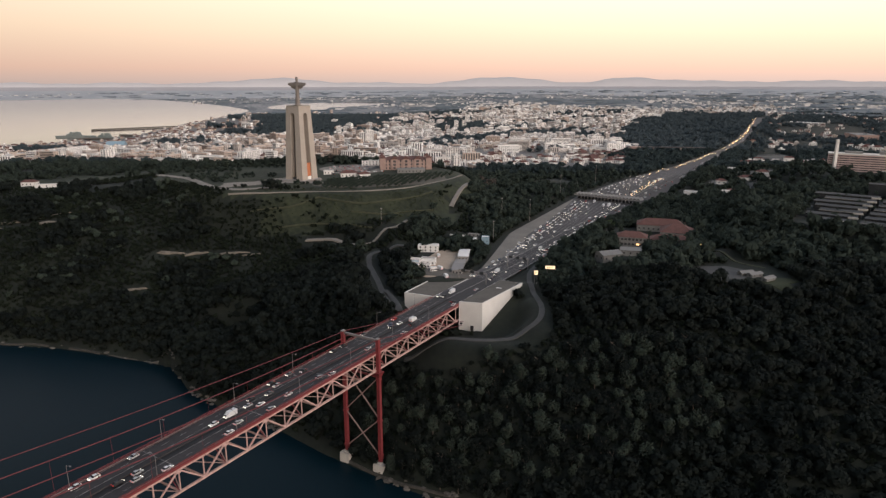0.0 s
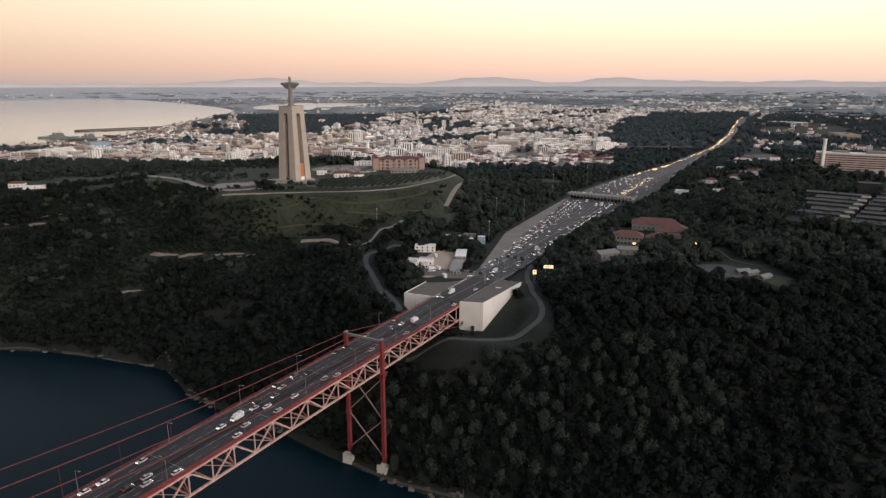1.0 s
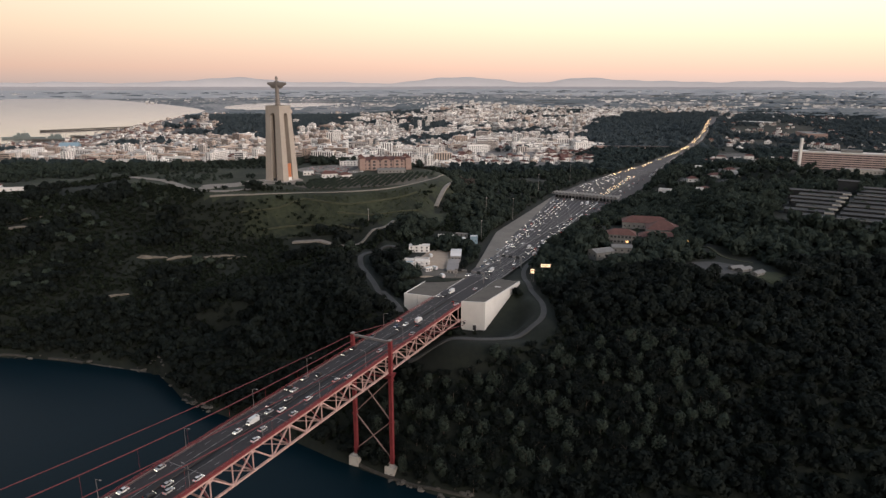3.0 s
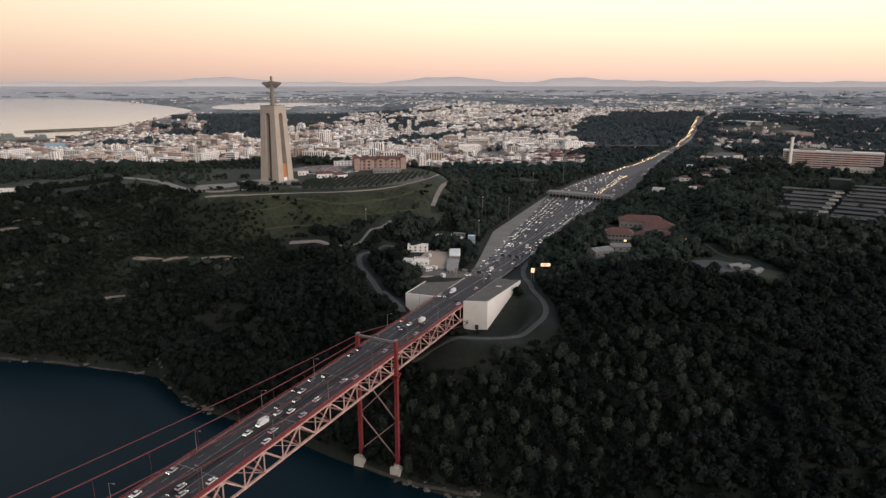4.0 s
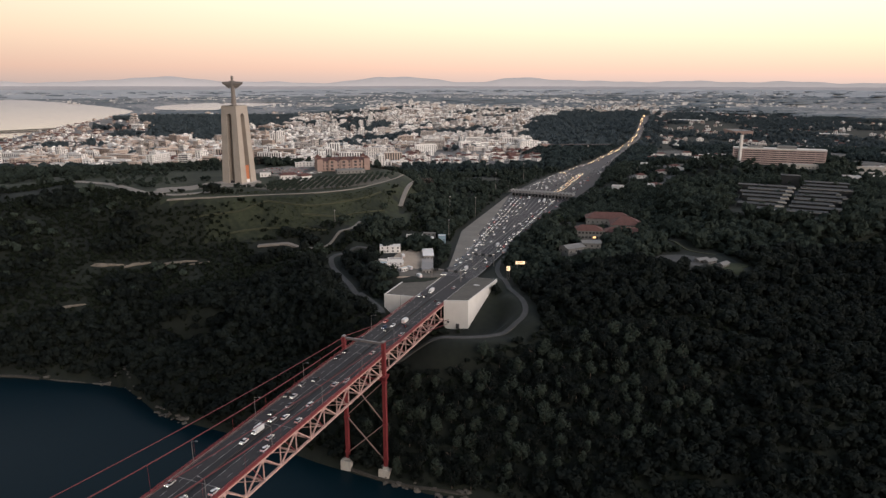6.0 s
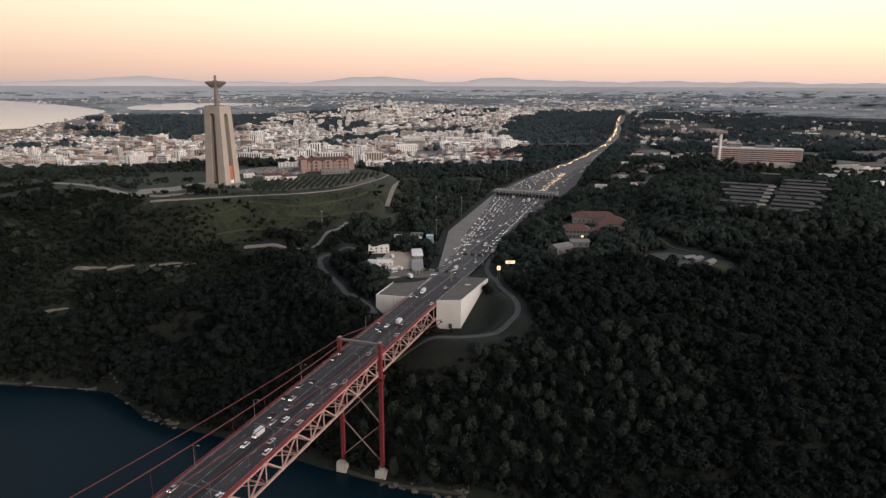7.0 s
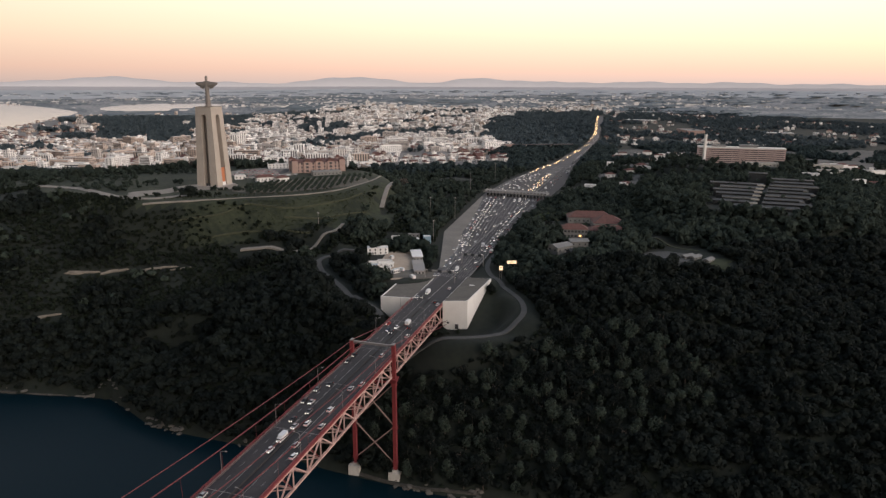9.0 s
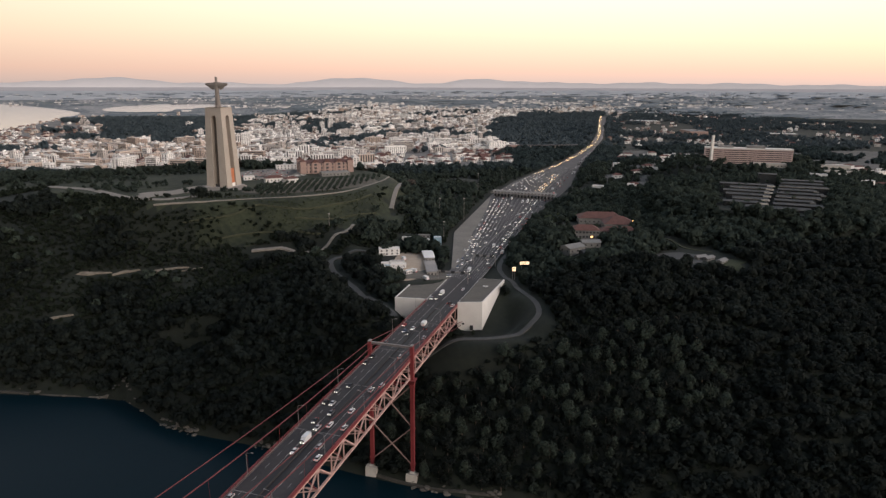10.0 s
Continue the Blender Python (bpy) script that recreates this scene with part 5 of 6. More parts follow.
# bearing, spread, dip below the eye, spread, how many
for az0, wa, dip0, wd, count in ((19, 4.5, 1.45, 0.28, 1100), (23.5, 2.0, 2.2, 0.22, 360), (11, 4.0, 2.0, 0.30, 620), (2, 5.0, 1.55, 0.25, 560), (-9, 7.0, 0.95, 0.10, 260), (-27, 5.0, 0.62, 0.07, 160),
                                 (-12, 5.0, 1.1, 0.12, 200), (33, 6.0, 1.3, 0.35, 340), (42, 6.0, 2.1, 0.5, 300), (6, 14.0, 0.8, 0.16, 320), (30, 10.0, 0.75, 0.15, 240)):
    for k in range(count):
        az, dip = radians(crand.gauss(az0, wa)), radians(max(0.45, crand.gauss(dip0, wd)))
        r = 170 / math.tan(dip)
        x, y = r * math.sin(az), r * math.cos(az)
        if r < 3700 or ground_at(x, y) < 1 or bool(green(np.array(x), np.array(y))) or math.sin(x / 500 + 2) * math.sin(y / 900 + x / 1900) < crand.uniform(-0.6, 0.1):
            continue
        w, d, h = crand.uniform(8, 34) * crand.choice((1, 1, 1, 2.2)), crand.uniform(10, 30), crand.choice((3, 4, 5, 6, 9, 14))
        X, Y, Z = drawn_in(x, y, ground_at(x, y))
        q = math.hypot(X, Y) / r
        w, d, h = w * q, d * q, h * q
        towns.box(X - w / 2, X + w / 2, Y - d / 2, Y + d / 2, Z - 4, Z + h)
thing("far_towns", None, "pale specks of far towns across the plain", "buildings", kind="stuff", data=towns.mesh("far_towns", M_town))

# far woods paled and blued: distance haze put into the colour
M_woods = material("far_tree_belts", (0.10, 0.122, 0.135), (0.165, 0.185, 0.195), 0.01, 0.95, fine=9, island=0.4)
hedges = Shape()
for k in range(1500):
    az, dip = radians(crand.uniform(-34, 48)), radians(0.5 + 2.2 * crand.random() ** 1.3)
    r = 170 / math.tan(dip)
    x, y = r * math.sin(az), r * math.cos(az)
    if r < 4250 or ground_at(x, y) < 1 or math.sin(x / 800) * math.sin(y / 1300 + x / 2100) > crand.uniform(-0.1, 0.8):
        continue
    if min(ground_at(x + e, y + f) for e in (-220, 220) for f in (-120, 120)) < 1:
        continue
    X, Y, Z = drawn_in(x, y, ground_at(x, y))
    q = math.hypot(X, Y) / r
    w, d, h = crand.uniform(60, 420) * q, crand.uniform(20, 120) * q, crand.uniform(4, 9) * q
    hedges.frustum([(X + a * w, Y + b * d, Z - 3) for a, b in ((-.5, -.5), (.5, -.5), (.5, .5), (-.5, .5))], [(X + a * w, Y + b * d, Z + h) for a, b in ((-.4, -.3), (.42, -.3), (.4, .3), (-.42, .3))])
thing("far_woods", None, "belts of woods across the far plain, tinted blue-grey for haze", "trees", kind="stuff", data=hedges.mesh("far_woods", M_woods))

# ---- houses near the highway and on the hill ----
PANES = {}


def pane(w, h):
    if (w, h) not in PANES:
        PANES[w, h] = Shape().box(-w / 2, w / 2, -0.06, 0.06, 0, h).mesh("window", M_window)
    return PANES[w, h]


def building(name, x, y, w, d, h, turn, wall, roof, label, kind="flat", floors=1, bays=4, z=None, win=(1.3, 1.5), category="building", sides=(0, 1, 3), sunk=4.0, rise=None):
    """A house: walls, roof and each window; turn is the heading of its front, whose windows look along local -y."""
    z = ground_at(x, y) if z is None else z
    ob = thing(name, pose(x, y, z, 0, 0, turn), label, category)
    part("wall", Shape().box(-w / 2, w / 2, -d / 2, d / 2, -sunk, h), wall, ob)
    if kind == "flat":
        part("roof", Shape().box(-w / 2 + 0.3, w / 2 - 0.3, -d / 2 + 0.3, d / 2 - 0.3, h, h + 0.25), roof, ob)
        par = Shape()
        for a, b, c, e in ((-w / 2, w / 2, -d / 2, -d / 2 + 0.29), (-w / 2, w / 2, d / 2 - 0.29, d / 2), (-w / 2, -w / 2 + 0.29, -d / 2 + 0.29, d / 2 - 0.29), (w / 2 - 0.29, w / 2, -d / 2 + 0.29, d / 2 - 0.29)):
            par.box(a, b, c, e, h, h + 0.6)
        part("parapet", par, wall, ob)
    else:
        e, k = 0.7, rise or 0.28 * d
        r = 0.0 if kind == "gable" else min(d * 0.5, w * 0.45)
        v = [(-w / 2 - e, -d / 2 - e, h), (w / 2 + e, -d / 2 - e, h), (w / 2 + e, d / 2 + e, h), (-w / 2 - e, d / 2 + e, h), (-w / 2 - e + r, 0, h + k), (w / 2 + e - r, 0, h + k)]
        part("roof", Shape().add(v, [(0, 1, 5, 4), (2, 3, 4, 5), (1, 2, 5), (3, 0, 4), (3, 2, 1, 0)]), roof, ob)
    step = h / floors
    for f in range(floors):
        for sd in sides:
            n = bays if sd in (0, 2) else max(1, int(bays * d / w))
            span, depth = (w, d) if sd in (0, 2) else (d, w)
            for i in range(n):
                a = -span / 2 + (i + 0.5) * span / n
                part("window", pane(*win), M_window, ob, m=pose(0, 0, f * step + step * 0.32, 0, 0, 90 * sd) @ pose(a, -depth / 2, 0))
    return ob


M_brick = material("pink_brick", (0.30, 0.205, 0.175), (0.40, 0.285, 0.24), 0.3, 0.9, bump=0.2)
M_glow = material("lit_window", (0.8, 0.5, 0.25), (0.9, 0.6, 0.3), 1.0, 0.5, emit=(1.0, 0.55, 0.22), power=1.6)
M_sign = material("lit_sign", (0.9, 0.75, 0.5), (0.95, 0.8, 0.6), 1.0, 0.5, emit=(1.0, 0.66, 0.38), power=0.8)
M_lamp = material("orange_lamp", (0.9, 0.5, 0.2), (0.9, 0.5, 0.2), 1.0, 0.5, emit=(1.0, 0.42, 0.10), power=9.0)
M_slab = material("pale_slab", (0.17, 0.165, 0.155), (0.26, 0.25, 0.23), 0.1, 0.85)
M_dark_slab = material("dark_slab", (0.022, 0.025, 0.027), (0.044, 0.047, 0.047), 0.1, 0.9)
M_hosp = material("hospital_band", (0.48, 0.35, 0.32), (0.58, 0.44, 0.40), 0.1, 0.8)
M_blue = material("blue_sheet", (0.24, 0.35, 0.41), (0.32, 0.44, 0.50), 0.3, 0.6)
M_ship = material("grey_green_hull", (0.13, 0.16, 0.15), (0.20, 0.23, 0.22), 0.05, 0.7)

# the seminary-like brick house behind the grove
brick = building("brick_house", -49, 826, 64, 26, 12.5, 8, M_brick, M_tile, "long pink brick house with corner turrets and rows of windows", "hip", 3, 14, z=111.8, win=(1.7, 2.6), rise=3.5)
for a, b in ((-29, -11), (29, -11), (29, 11), (-29, 11)):
    tur = part("turret", Shape().box(a - 3.6, a + 3.6, b - 3.4, b + 3.4, -3, 15), M_brick, brick)
    part("turret_roof", Shape().frustum([(a - 4, b - 3.8, 15), (a + 4, b - 3.8, 15), (a + 4, b + 3.8, 15), (a - 4, b + 3.8, 15)], [(a - .2, b - .2, 18.5), (a + .2, b - .2, 18.5), (a + .2, b + .2, 18.5), (a - .2, b + .2, 18.5)]), M_tile, tur)
for a in (-14.5, 0, 14.5):
    gab = part("gable_bay", Shape().box(a - 4.2, a + 4.2, -14.2, -13.0, -3, 13.5), M_brick, brick, "projecting brick bay")
    part("gable_roof", Shape().frustum([(a - 4.6, -14.6, 13.5), (a + 4.6, -14.6, 13.5), (a + 4.6, -6, 13.5), (a - 4.6, -6, 13.5)], [(a - 0.2, -14.6, 17.2), (a + 0.2, -14.6, 17.2), (a + 0.2, -6, 17.2), (a - 0.2, -6, 17.2)]), M_tile, gab)
    for f in range(3):
        part("bay_window", Shape().box(a - 1.6, a + 1.6, -14.3, -14.21, 1.4 + f * 4.1, 4.0 + f * 4.1), M_window, gab)
building("visitor_house", -110, 748, 20, 10, 5, 15, M_white, M_tile, "low white house with a red tile roof by the grove", "hip", 1, 5, category="house")
building("visitor_house", -92, 738, 14, 9, 5, 25, M_white, M_tile, "low white house with a red tile roof by the grove", "hip", 1, 4, category="house")
building("visitor_house", -138, 772, 12, 8, 4, 10, M_white, M_flat_roof, "small flat-roofed white pavilion behind the pedestal", "flat", 1, 3, category="house")
building("exhibition_hall", -40, 790, 34, 16, 4, 8, M_slab, M_slab, "low flat pale hall behind the olive grove", "flat", 1, 8)
building("visitor_house", -96, 862, 26, 14, 6, 6, M_white, M_flat_roof, "white low house beside the car park", "flat", 2, 6, category="house")
building("sports_hall", -78, 930, 44, 26, 8, 10, M_white, M_concrete, "white sports hall with a shallow pitched roof", "gable", 1, 8)
building("sports_hall", 8, 960, 34, 22, 6, 4, M_white, M_concrete, "white hall with a shallow pitched roof", "gable", 1, 6)
building("farm_wall", -455, 760, 62, 5, 3.4, 12, M_white, M_flat_roof, "long pale low outbuilding on the ridge", "flat", 1, 2)
building("farm_house", -500, 772, 17, 9, 5, 10, M_white, M_tile, "white house with an orange tile roof on the ridge", "hip", 1, 4, category="house")

# the yard beside the anchorage
building("site_office", -13, 551, 18, 8, 5.5, -5, M_white, M_concrete, "white two-storey site office with small windows", "flat", 2, 4)
for i, (x, y, w, d, t) in enumerate(((-25, 514, 12, 5, -12), (-25, 506, 12, 5, -12), (-12, 516, 12, 5, -12), (-12, 508, 12, 5, -12), (-24, 497, 9, 4, -25), (-14, 498, 8, 4, -14), (-29, 521, 7, 4, 5), (-8, 488, 6, 3, 30))):
    building("site_cabin", x, y, w, d, 3.0, t, M_white, (M_concrete, M_blue, M_concrete_grey)[i % 3], "white prefabricated site cabin in the yard", "flat", 1, 3, category="cabin")
building("church", 297, 1279, 16, 24, 9, 15, M_white, M_tile, "small white church with a gabled roof", "gable", 1, 2, win=(1.2, 3.0), category="church", sides=(0,))
building("warehouse", 18, 534, 8, 24, 4.5, -6, M_concrete_grey, M_white, "narrow warehouse with a pale sheet roof", "gable", 1, 3, rise=1.2)
building("warehouse", 13, 502, 8, 32, 4.2, -8, M_concrete_grey, M_steel, "narrow warehouse with a grey corrugated roof", "gable", 1, 3, rise=1.2)
building("blue_kiosk", 40, 592, 7, 6, 6.0, -8, M_blue, M_white, "pale blue box hut beside the apron", "flat", 1, 2, category="hut", win=(0.9, 0.9))
building("site_cabin", 14, 592, 16, 4, 2.8, -15, M_white, M_concrete_grey, "pale cabin on the verge", "flat", 1, 4, category="cabin")
building("site_cabin", 30, 606, 12, 3.5, 2.6, -20, M_slab, M_concrete_grey, "grey cabin on the verge", "flat", 1, 3, category="cabin")

# red-roofed school on the western hill
school = building("school_house", 158, 524, 24, 14, 8, -18, M_slab, M_tile, "two-storey house with a red hip roof and long windows", "hip", 2, 8, win=(2.0, 1.7))
part("lit_window", Shape().box(4.2, 6.6, -7.12, -7.04, 1.6, 3.0), M_glow, school, "warm lit window")
building("school_house", 201, 580, 42, 18, 6, -18, M_slab, M_tile, "long low house with a red tile roof", "hip", 1, 10)
building("school_house", 206, 552, 28, 22, 6, -18, M_slab, M_tile, "broad low house with a red tile roof", "hip", 1, 6)
building("school_house", 190, 522, 32, 13, 5.5, -18, M_slab, M_tile, "low house with a red tile roof among trees", "hip", 1, 7)
building("shed", 130, 488, 17, 12, 5, 20, M_slab, M_slab, "shed with a pale grey pitched roof", "gable", 1, 3, rise=2.2)
building("shed", 148, 492, 15, 9, 4.5, -12, M_slab, M_slab, "shed with a pale grey pitched roof", "gable", 1, 3, rise=1.8)
building("shed", 136, 474, 10, 7, 3.5, 10, M_dark_slab, M_dark_slab, "dark low shed among trees", "gable", 1, 2)
for i in range(3):
    building("greenhouse", 214 + 4.5 * i, 436 - 7 * i + 3 * (i % 2), 10, 4.5, 2.0, 16 + 8 * i, M_slab, M_slab, "small grey shelter on the hilltop clearing", "gable", 1, 2, z=86.2, category="shelter", win=(0.8, 0.8))

# lit roadside boards
def board(x, y, z, w, h, turn, post):
    ob = thing("roadside_sign", pose(x, y, z, 0, 0, turn), "lit yellow-white roadside board on posts", "sign")
    part("panel", Shape().box(-w / 2, w / 2, -0.15, 0.15, 0, h), M_sign, ob)
    part("frame", Shape().box(-w / 2 - 0.2, w / 2 + 0.2, 0.16, 0.4, -0.2, h + 0.2), M_steel, ob)
    for a in (-w * 0.3, w * 0.3):
        part("post", Shape().box(a - 0.15, a + 0.15, 0.41, 0.7, -post, h), M_steel, ob)
    bars = Shape()
    for k in range(2):
        bars.box(-w * 0.36, w * (0.3 - 0.2 * k), -0.17, -0.152, h * (0.6 - 0.32 * k), h * (0.72 - 0.32 * k))
    part("lettering", bars, M_tile, ob)


board(81.5, 470, 80.5, 7.2, 2.3, -10, 10)
board(69.5, 461, 78.5, 2.6, 3.2, -10, 8)

# gantries over the road
def gantry(s, o0, o1, label):
    ob = thing("sign_gantry", AX @ pose(0, s, 0), label, "gantry", "gantries")
    z = road_z(s)
    for o in (o0, o1):
        part("post", Shape().box(o - 0.3, o + 0.3, -0.3, 0.3, z - 1, z + 7.6), M_steel, ob)
    part("beam", Shape().box(o0 - 0.3, o1 + 0.3, -0.3, 0.3, z + 7.6, z + 8.5), M_steel, ob)
    for k in range(3):
        o = o0 + (o1 - o0) * (k + 0.5) / 3
        part("sign_panel", Shape().box(o - 1.6, o + 1.6, -0.5, -0.34, z + 6.9, z + 8.9), M_dark_slab, ob)


gantry(411, -19, 4.5, "grey steel sign gantry across the lanes")
gantry(470, -6, 12.5, "grey steel sign gantry across the lanes")


# toll plaza
toll = thing("toll_canopy", AX @ pose(0, 815, 0, 0, 0, -3), "long toll canopy with a saw-tooth roof over the booths", "toll canopy")
part("roof_slab", Shape().box(-70, 18, -7, 7, 75.2, 76.2), M_concrete_grey, toll)
tooth = Shape().frustum([(-2.2, -7.4, 76.2), (2.2, -7.4, 76.2), (2.2, 7.4, 76.2), (-2.2, 7.4, 76.2)], [(-0.3, -7.4, 78.2), (0.3, -7.4, 78.2), (0.3, 7.4, 78.2), (-0.3, 7.4, 78.2)]).mesh("roof_ridge", M_slab)
booth = Shape().box(-0.9, 0.9, -2.2, 2.2, 70.2, 73.0).mesh("toll_booth", M_dark_slab)
post = Shape().box(-0.25, 0.25, -0.25, 0.25, 70, 75.2).mesh("canopy_post", M_steel)
for k in range(19):
    part("roof_ridge", tooth, M_slab, toll, m=pose(-67.5 + k * 4.6, 0, 0))
    if k < 18:
        part("toll_booth", booth, M_dark_slab, toll, m=pose(-65.2 + k * 4.6, 0, 0))
        part("canopy_post", post, M_steel, toll, m=pose(-65.2 + k * 4.6, 5, 0))
        part("canopy_post", post, M_steel, toll, m=pose(-65.2 + k * 4.6, -5, 0))

for x, y, h in ((154, 838, 30), (63, 679, 22), (226, 950, 30), (48, 600, 20), (-60, 610, 14), (96, 700, 24), (330, 700, 16), (258, 884, 24)):
    ob = thing("light_mast", pose(x, y, ground_at(x, y)), "tall thin grey lighting mast beside the highway", "light mast", "light masts")
    part("pole", Shape().tube((0, 0, -1), (0, 0, h), 0.28, 0.14, 7), M_steel, ob)
    part("lamp_ring", Shape().tube((0, 0, h), (0, 0, h + 0.6), 1.0, 0.7, 8), M_steel, ob)

for x, y, z in ((146, 541, 91), (224, 556, 92), (208, 504, 89), (199, 590, 93), (180, 500, 89)):
    ob = thing("yard_lamp", pose(x, y, ground_at(x, y)), "lit orange yard lamp on a short pole", "lamp", "yard lamps")
    part("pole", Shape().tube((0, 0, -0.5), (0, 0, 5), 0.09, 0.06, 6), M_steel, ob)
    part("bulb", Shape().box(-0.25, 0.25, -0.25, 0.25, 5, 5.4), M_lamp, ob)

# hospital with its chimney
hosp = thing("hospital", pose(556, 820, 0, 0, 0, -31), "long seven-storey hospital with pink bands and a white parapet", "hospital")
part("wall", Shape().box(-58, 58, -9, 9, 100, 129), M_hosp, hosp)
for f in range(7):
    z = 109.5 + f * 2.85
    part("floor_band", Shape().box(-57.4, 57.4, -9.35, -9.02, z + 1.2, z + 2.75), M_hosp, hosp, "pale pink spandrel band")
    part("strip_window", Shape().box(-57, 57, -9.12, -9.02, z, z + 1.15), M_window, hosp, "dark strip of windows")
part("parapet", Shape().box(-58.3, 58.3, -9.4, 9.3, 129, 130.6), M_concrete, hosp)
part("roof_house", Shape().box(-2, 22, -5, 6, 130.6, 134), M_slab, hosp)
part("roof_house", Shape().box(-40, -20, -4, 4, 130.6, 133), M_slab, hosp)
for k in range(11):
    part("pier", Shape().box(-56 + k * 11.2 - 0.25, -56 + k * 11.2 + 0.25, -9.5, -9.02, 108, 129), M_hosp, hosp)
chim = thing("chimney", pose(508, 836, 0), "tall square white concrete chimney by the hospital", "chimney")
part("stack", Shape().frustum([(-1.9, -1.9, 98), (1.9, -1.9, 98), (1.9, 1.9, 98), (-1.9, 1.9, 98)], [(-1.5, -1.5, 147), (1.5, -1.5, 147), (1.5, 1.5, 147), (-1.5, 1.5, 147)]), M_concrete, chim)
part("cap", Shape().box(-1.7, 1.7, -1.7, 1.7, 147, 148), M_concrete, chim)
building("clinic", 556, 775, 44, 12, 5, -28, M_footing, M_concrete_grey, "low white clinic wing before the hospital", "flat", 1, 10)

for x, y, w, d, h in ((640, 742, 46, 12, 6), (668, 790, 60, 12, 7)):
    building("clinic", x, y, w, d, h, -28, M_footing, M_concrete_grey, "long low white wing on the hospital grounds", "flat", 1, 8, win=(1.6, 1.6), sides=(0,))

# terraced campus stepping up the slope
U, V = Vector((0.80, -0.60, 0)), Vector((0.60, 0.80, 0))
O = Vector((302, 486, 0))
camp_turn = math.degrees(math.atan2(-0.60, 0.80))
for k in range(10):
    v = 24 + k * 16.5
    top = 105.9 + 0.072 * v
    wob = 5 * math.sin(k * 2.4)
    for a, b, flip in ((-18 - 0.06 * v + wob, 4 + 0.12 * v, 0), (10 + 0.12 * v, 43 + 0.17 * v - wob, 1)):
        if k == 0 or (k > 7 and not flip):
            continue
        c = O + U * ((a + b) / 2) + V * v
        w = b - a
        ob = thing("campus_terrace", pose(c.x, c.y, 0, 0, 0, camp_turn), "low terraced concrete building with a flat dark roof", "building", "terraced campus")
        part("wall", Shape().box(-w / 2, w / 2, -6, 6, 98, top - 0.5), M_dark_slab, ob)
        part("roof", Shape().box(-w / 2 - 0.5, w / 2 + 0.5, -6.8, 6.4, top - 0.5, top), M_dark_slab, ob)
        part("fascia", Shape().box(-w / 2 - 0.5, w / 2 + 0.5, -7.1, -6.82, top - 0.55, top + 0.1), M_dark_slab if (k * 2 + flip) % 3 else M_slab, ob, "concrete fascia")
        part("strip_window", Shape().box(-w / 2 + 1, w / 2 - 1, -6.1, -6.01, top - 2.6, top - 0.9), M_window, ob)
        if (flip == 0 and k < 8) or (flip and 1 < k < 7):
            part("stair_wall", Shape().box(w / 2 - (3 if flip else 6), w / 2 + 1.5, -8.2, -7.2, top - 1.2, top + 0.3), M_slab if flip else M_footing, ob, "white stair parapet")
gx = np.random.default_rng(17)
cu, cv = gx.uniform(-30, 75, 90), gx.uniform(12, 190, 90)
cx, cy = 302 + 0.8 * cu + 0.6 * cv, 486 - 0.6 * cu + 0.8 * cv
woodland("courtyard_shrubs", cx, cy, np.full(90, 104.5) + 0.072 * cv - 1.5, 40, 0.32, 2.2, M_leaf_mid, "shrubs and small trees between the terraces")
tower = thing("plant_room", pose(430, 628, 0, 0, 0, camp_turn), "dark flat-topped block on the terraced campus", "building")
part("wall", Shape().box(-9, 9, -6, 6, 104, 121), M_dark_slab, tower)
part("roof", Shape().box(-9.6, 9.6, -6.6, 6.6, 121, 121.7), M_dark_slab, tower)
building("pavilion", 345, 500, 26, 14, 6, camp_turn, M_dark_slab, M_slab, "low grey pavilion before the terraces", "flat", 1, 6, z=97)

# low houses among the western trees
for x, y in HOUSES:
    flat = hrand.random() < 0.6
    building("suburban_house", x, y, hrand.uniform(8, 22), hrand.uniform(7, 11), hrand.choice((5, 6, 8)), hrand.uniform(-35, 10), M_render_mix, M_flat_roof if flat else M_tile,
             "pale low flat-roofed house among dark trees" if flat else "pale house with a tile roof among dark trees", "flat" if flat else "hip", 1, 2, category="house", sides=(0,), win=(2.2, 1.4))
# second shed: the orange light on its wall is put in as brick colour
for x, y, w, d, h, t, lab, wl, rf in ((1390, 2520, 130, 60, 12, -55, "wide flat pale retail shed", M_slab, M_concrete), (1290, 2010, 60, 110, 14, -15, "long retail shed, orange light put into its wall colour", M_brick, M_slab),
                                      (372, 1500, 60, 18, 12, 0, "long pale apartment slab by the highway", M_white, M_flat_roof), (440, 1490, 22, 16, 12, 0, "orange-brown end block by the highway", M_brick, M_flat_roof),
                                      (1560, 1900, 90, 40, 9, -30, "wide flat pale retail shed", M_slab, M_concrete), (1150, 1500, 70, 30, 8, -35, "low flat pale retail shed", M_slab, M_concrete)):
    building("retail_shed", x, y, w, d, h, t, wl, rf, lab, "flat", 1, 8, win=(3, 3), sides=(0,), z=ground_at(x, y))

# ---- quay and ships in the bay ----
def far_pose(x, y, z, turn=0.0):
    X, Y, Z = squeeze(np.array(x), np.array(y), np.array(z))
    k = float(np.hypot(X, Y) / math.hypot(x, y))
    return pose(float(X), float(Y), float(Z), 0, 0, turn) @ Matrix.Diagonal((k, k, k, 1))


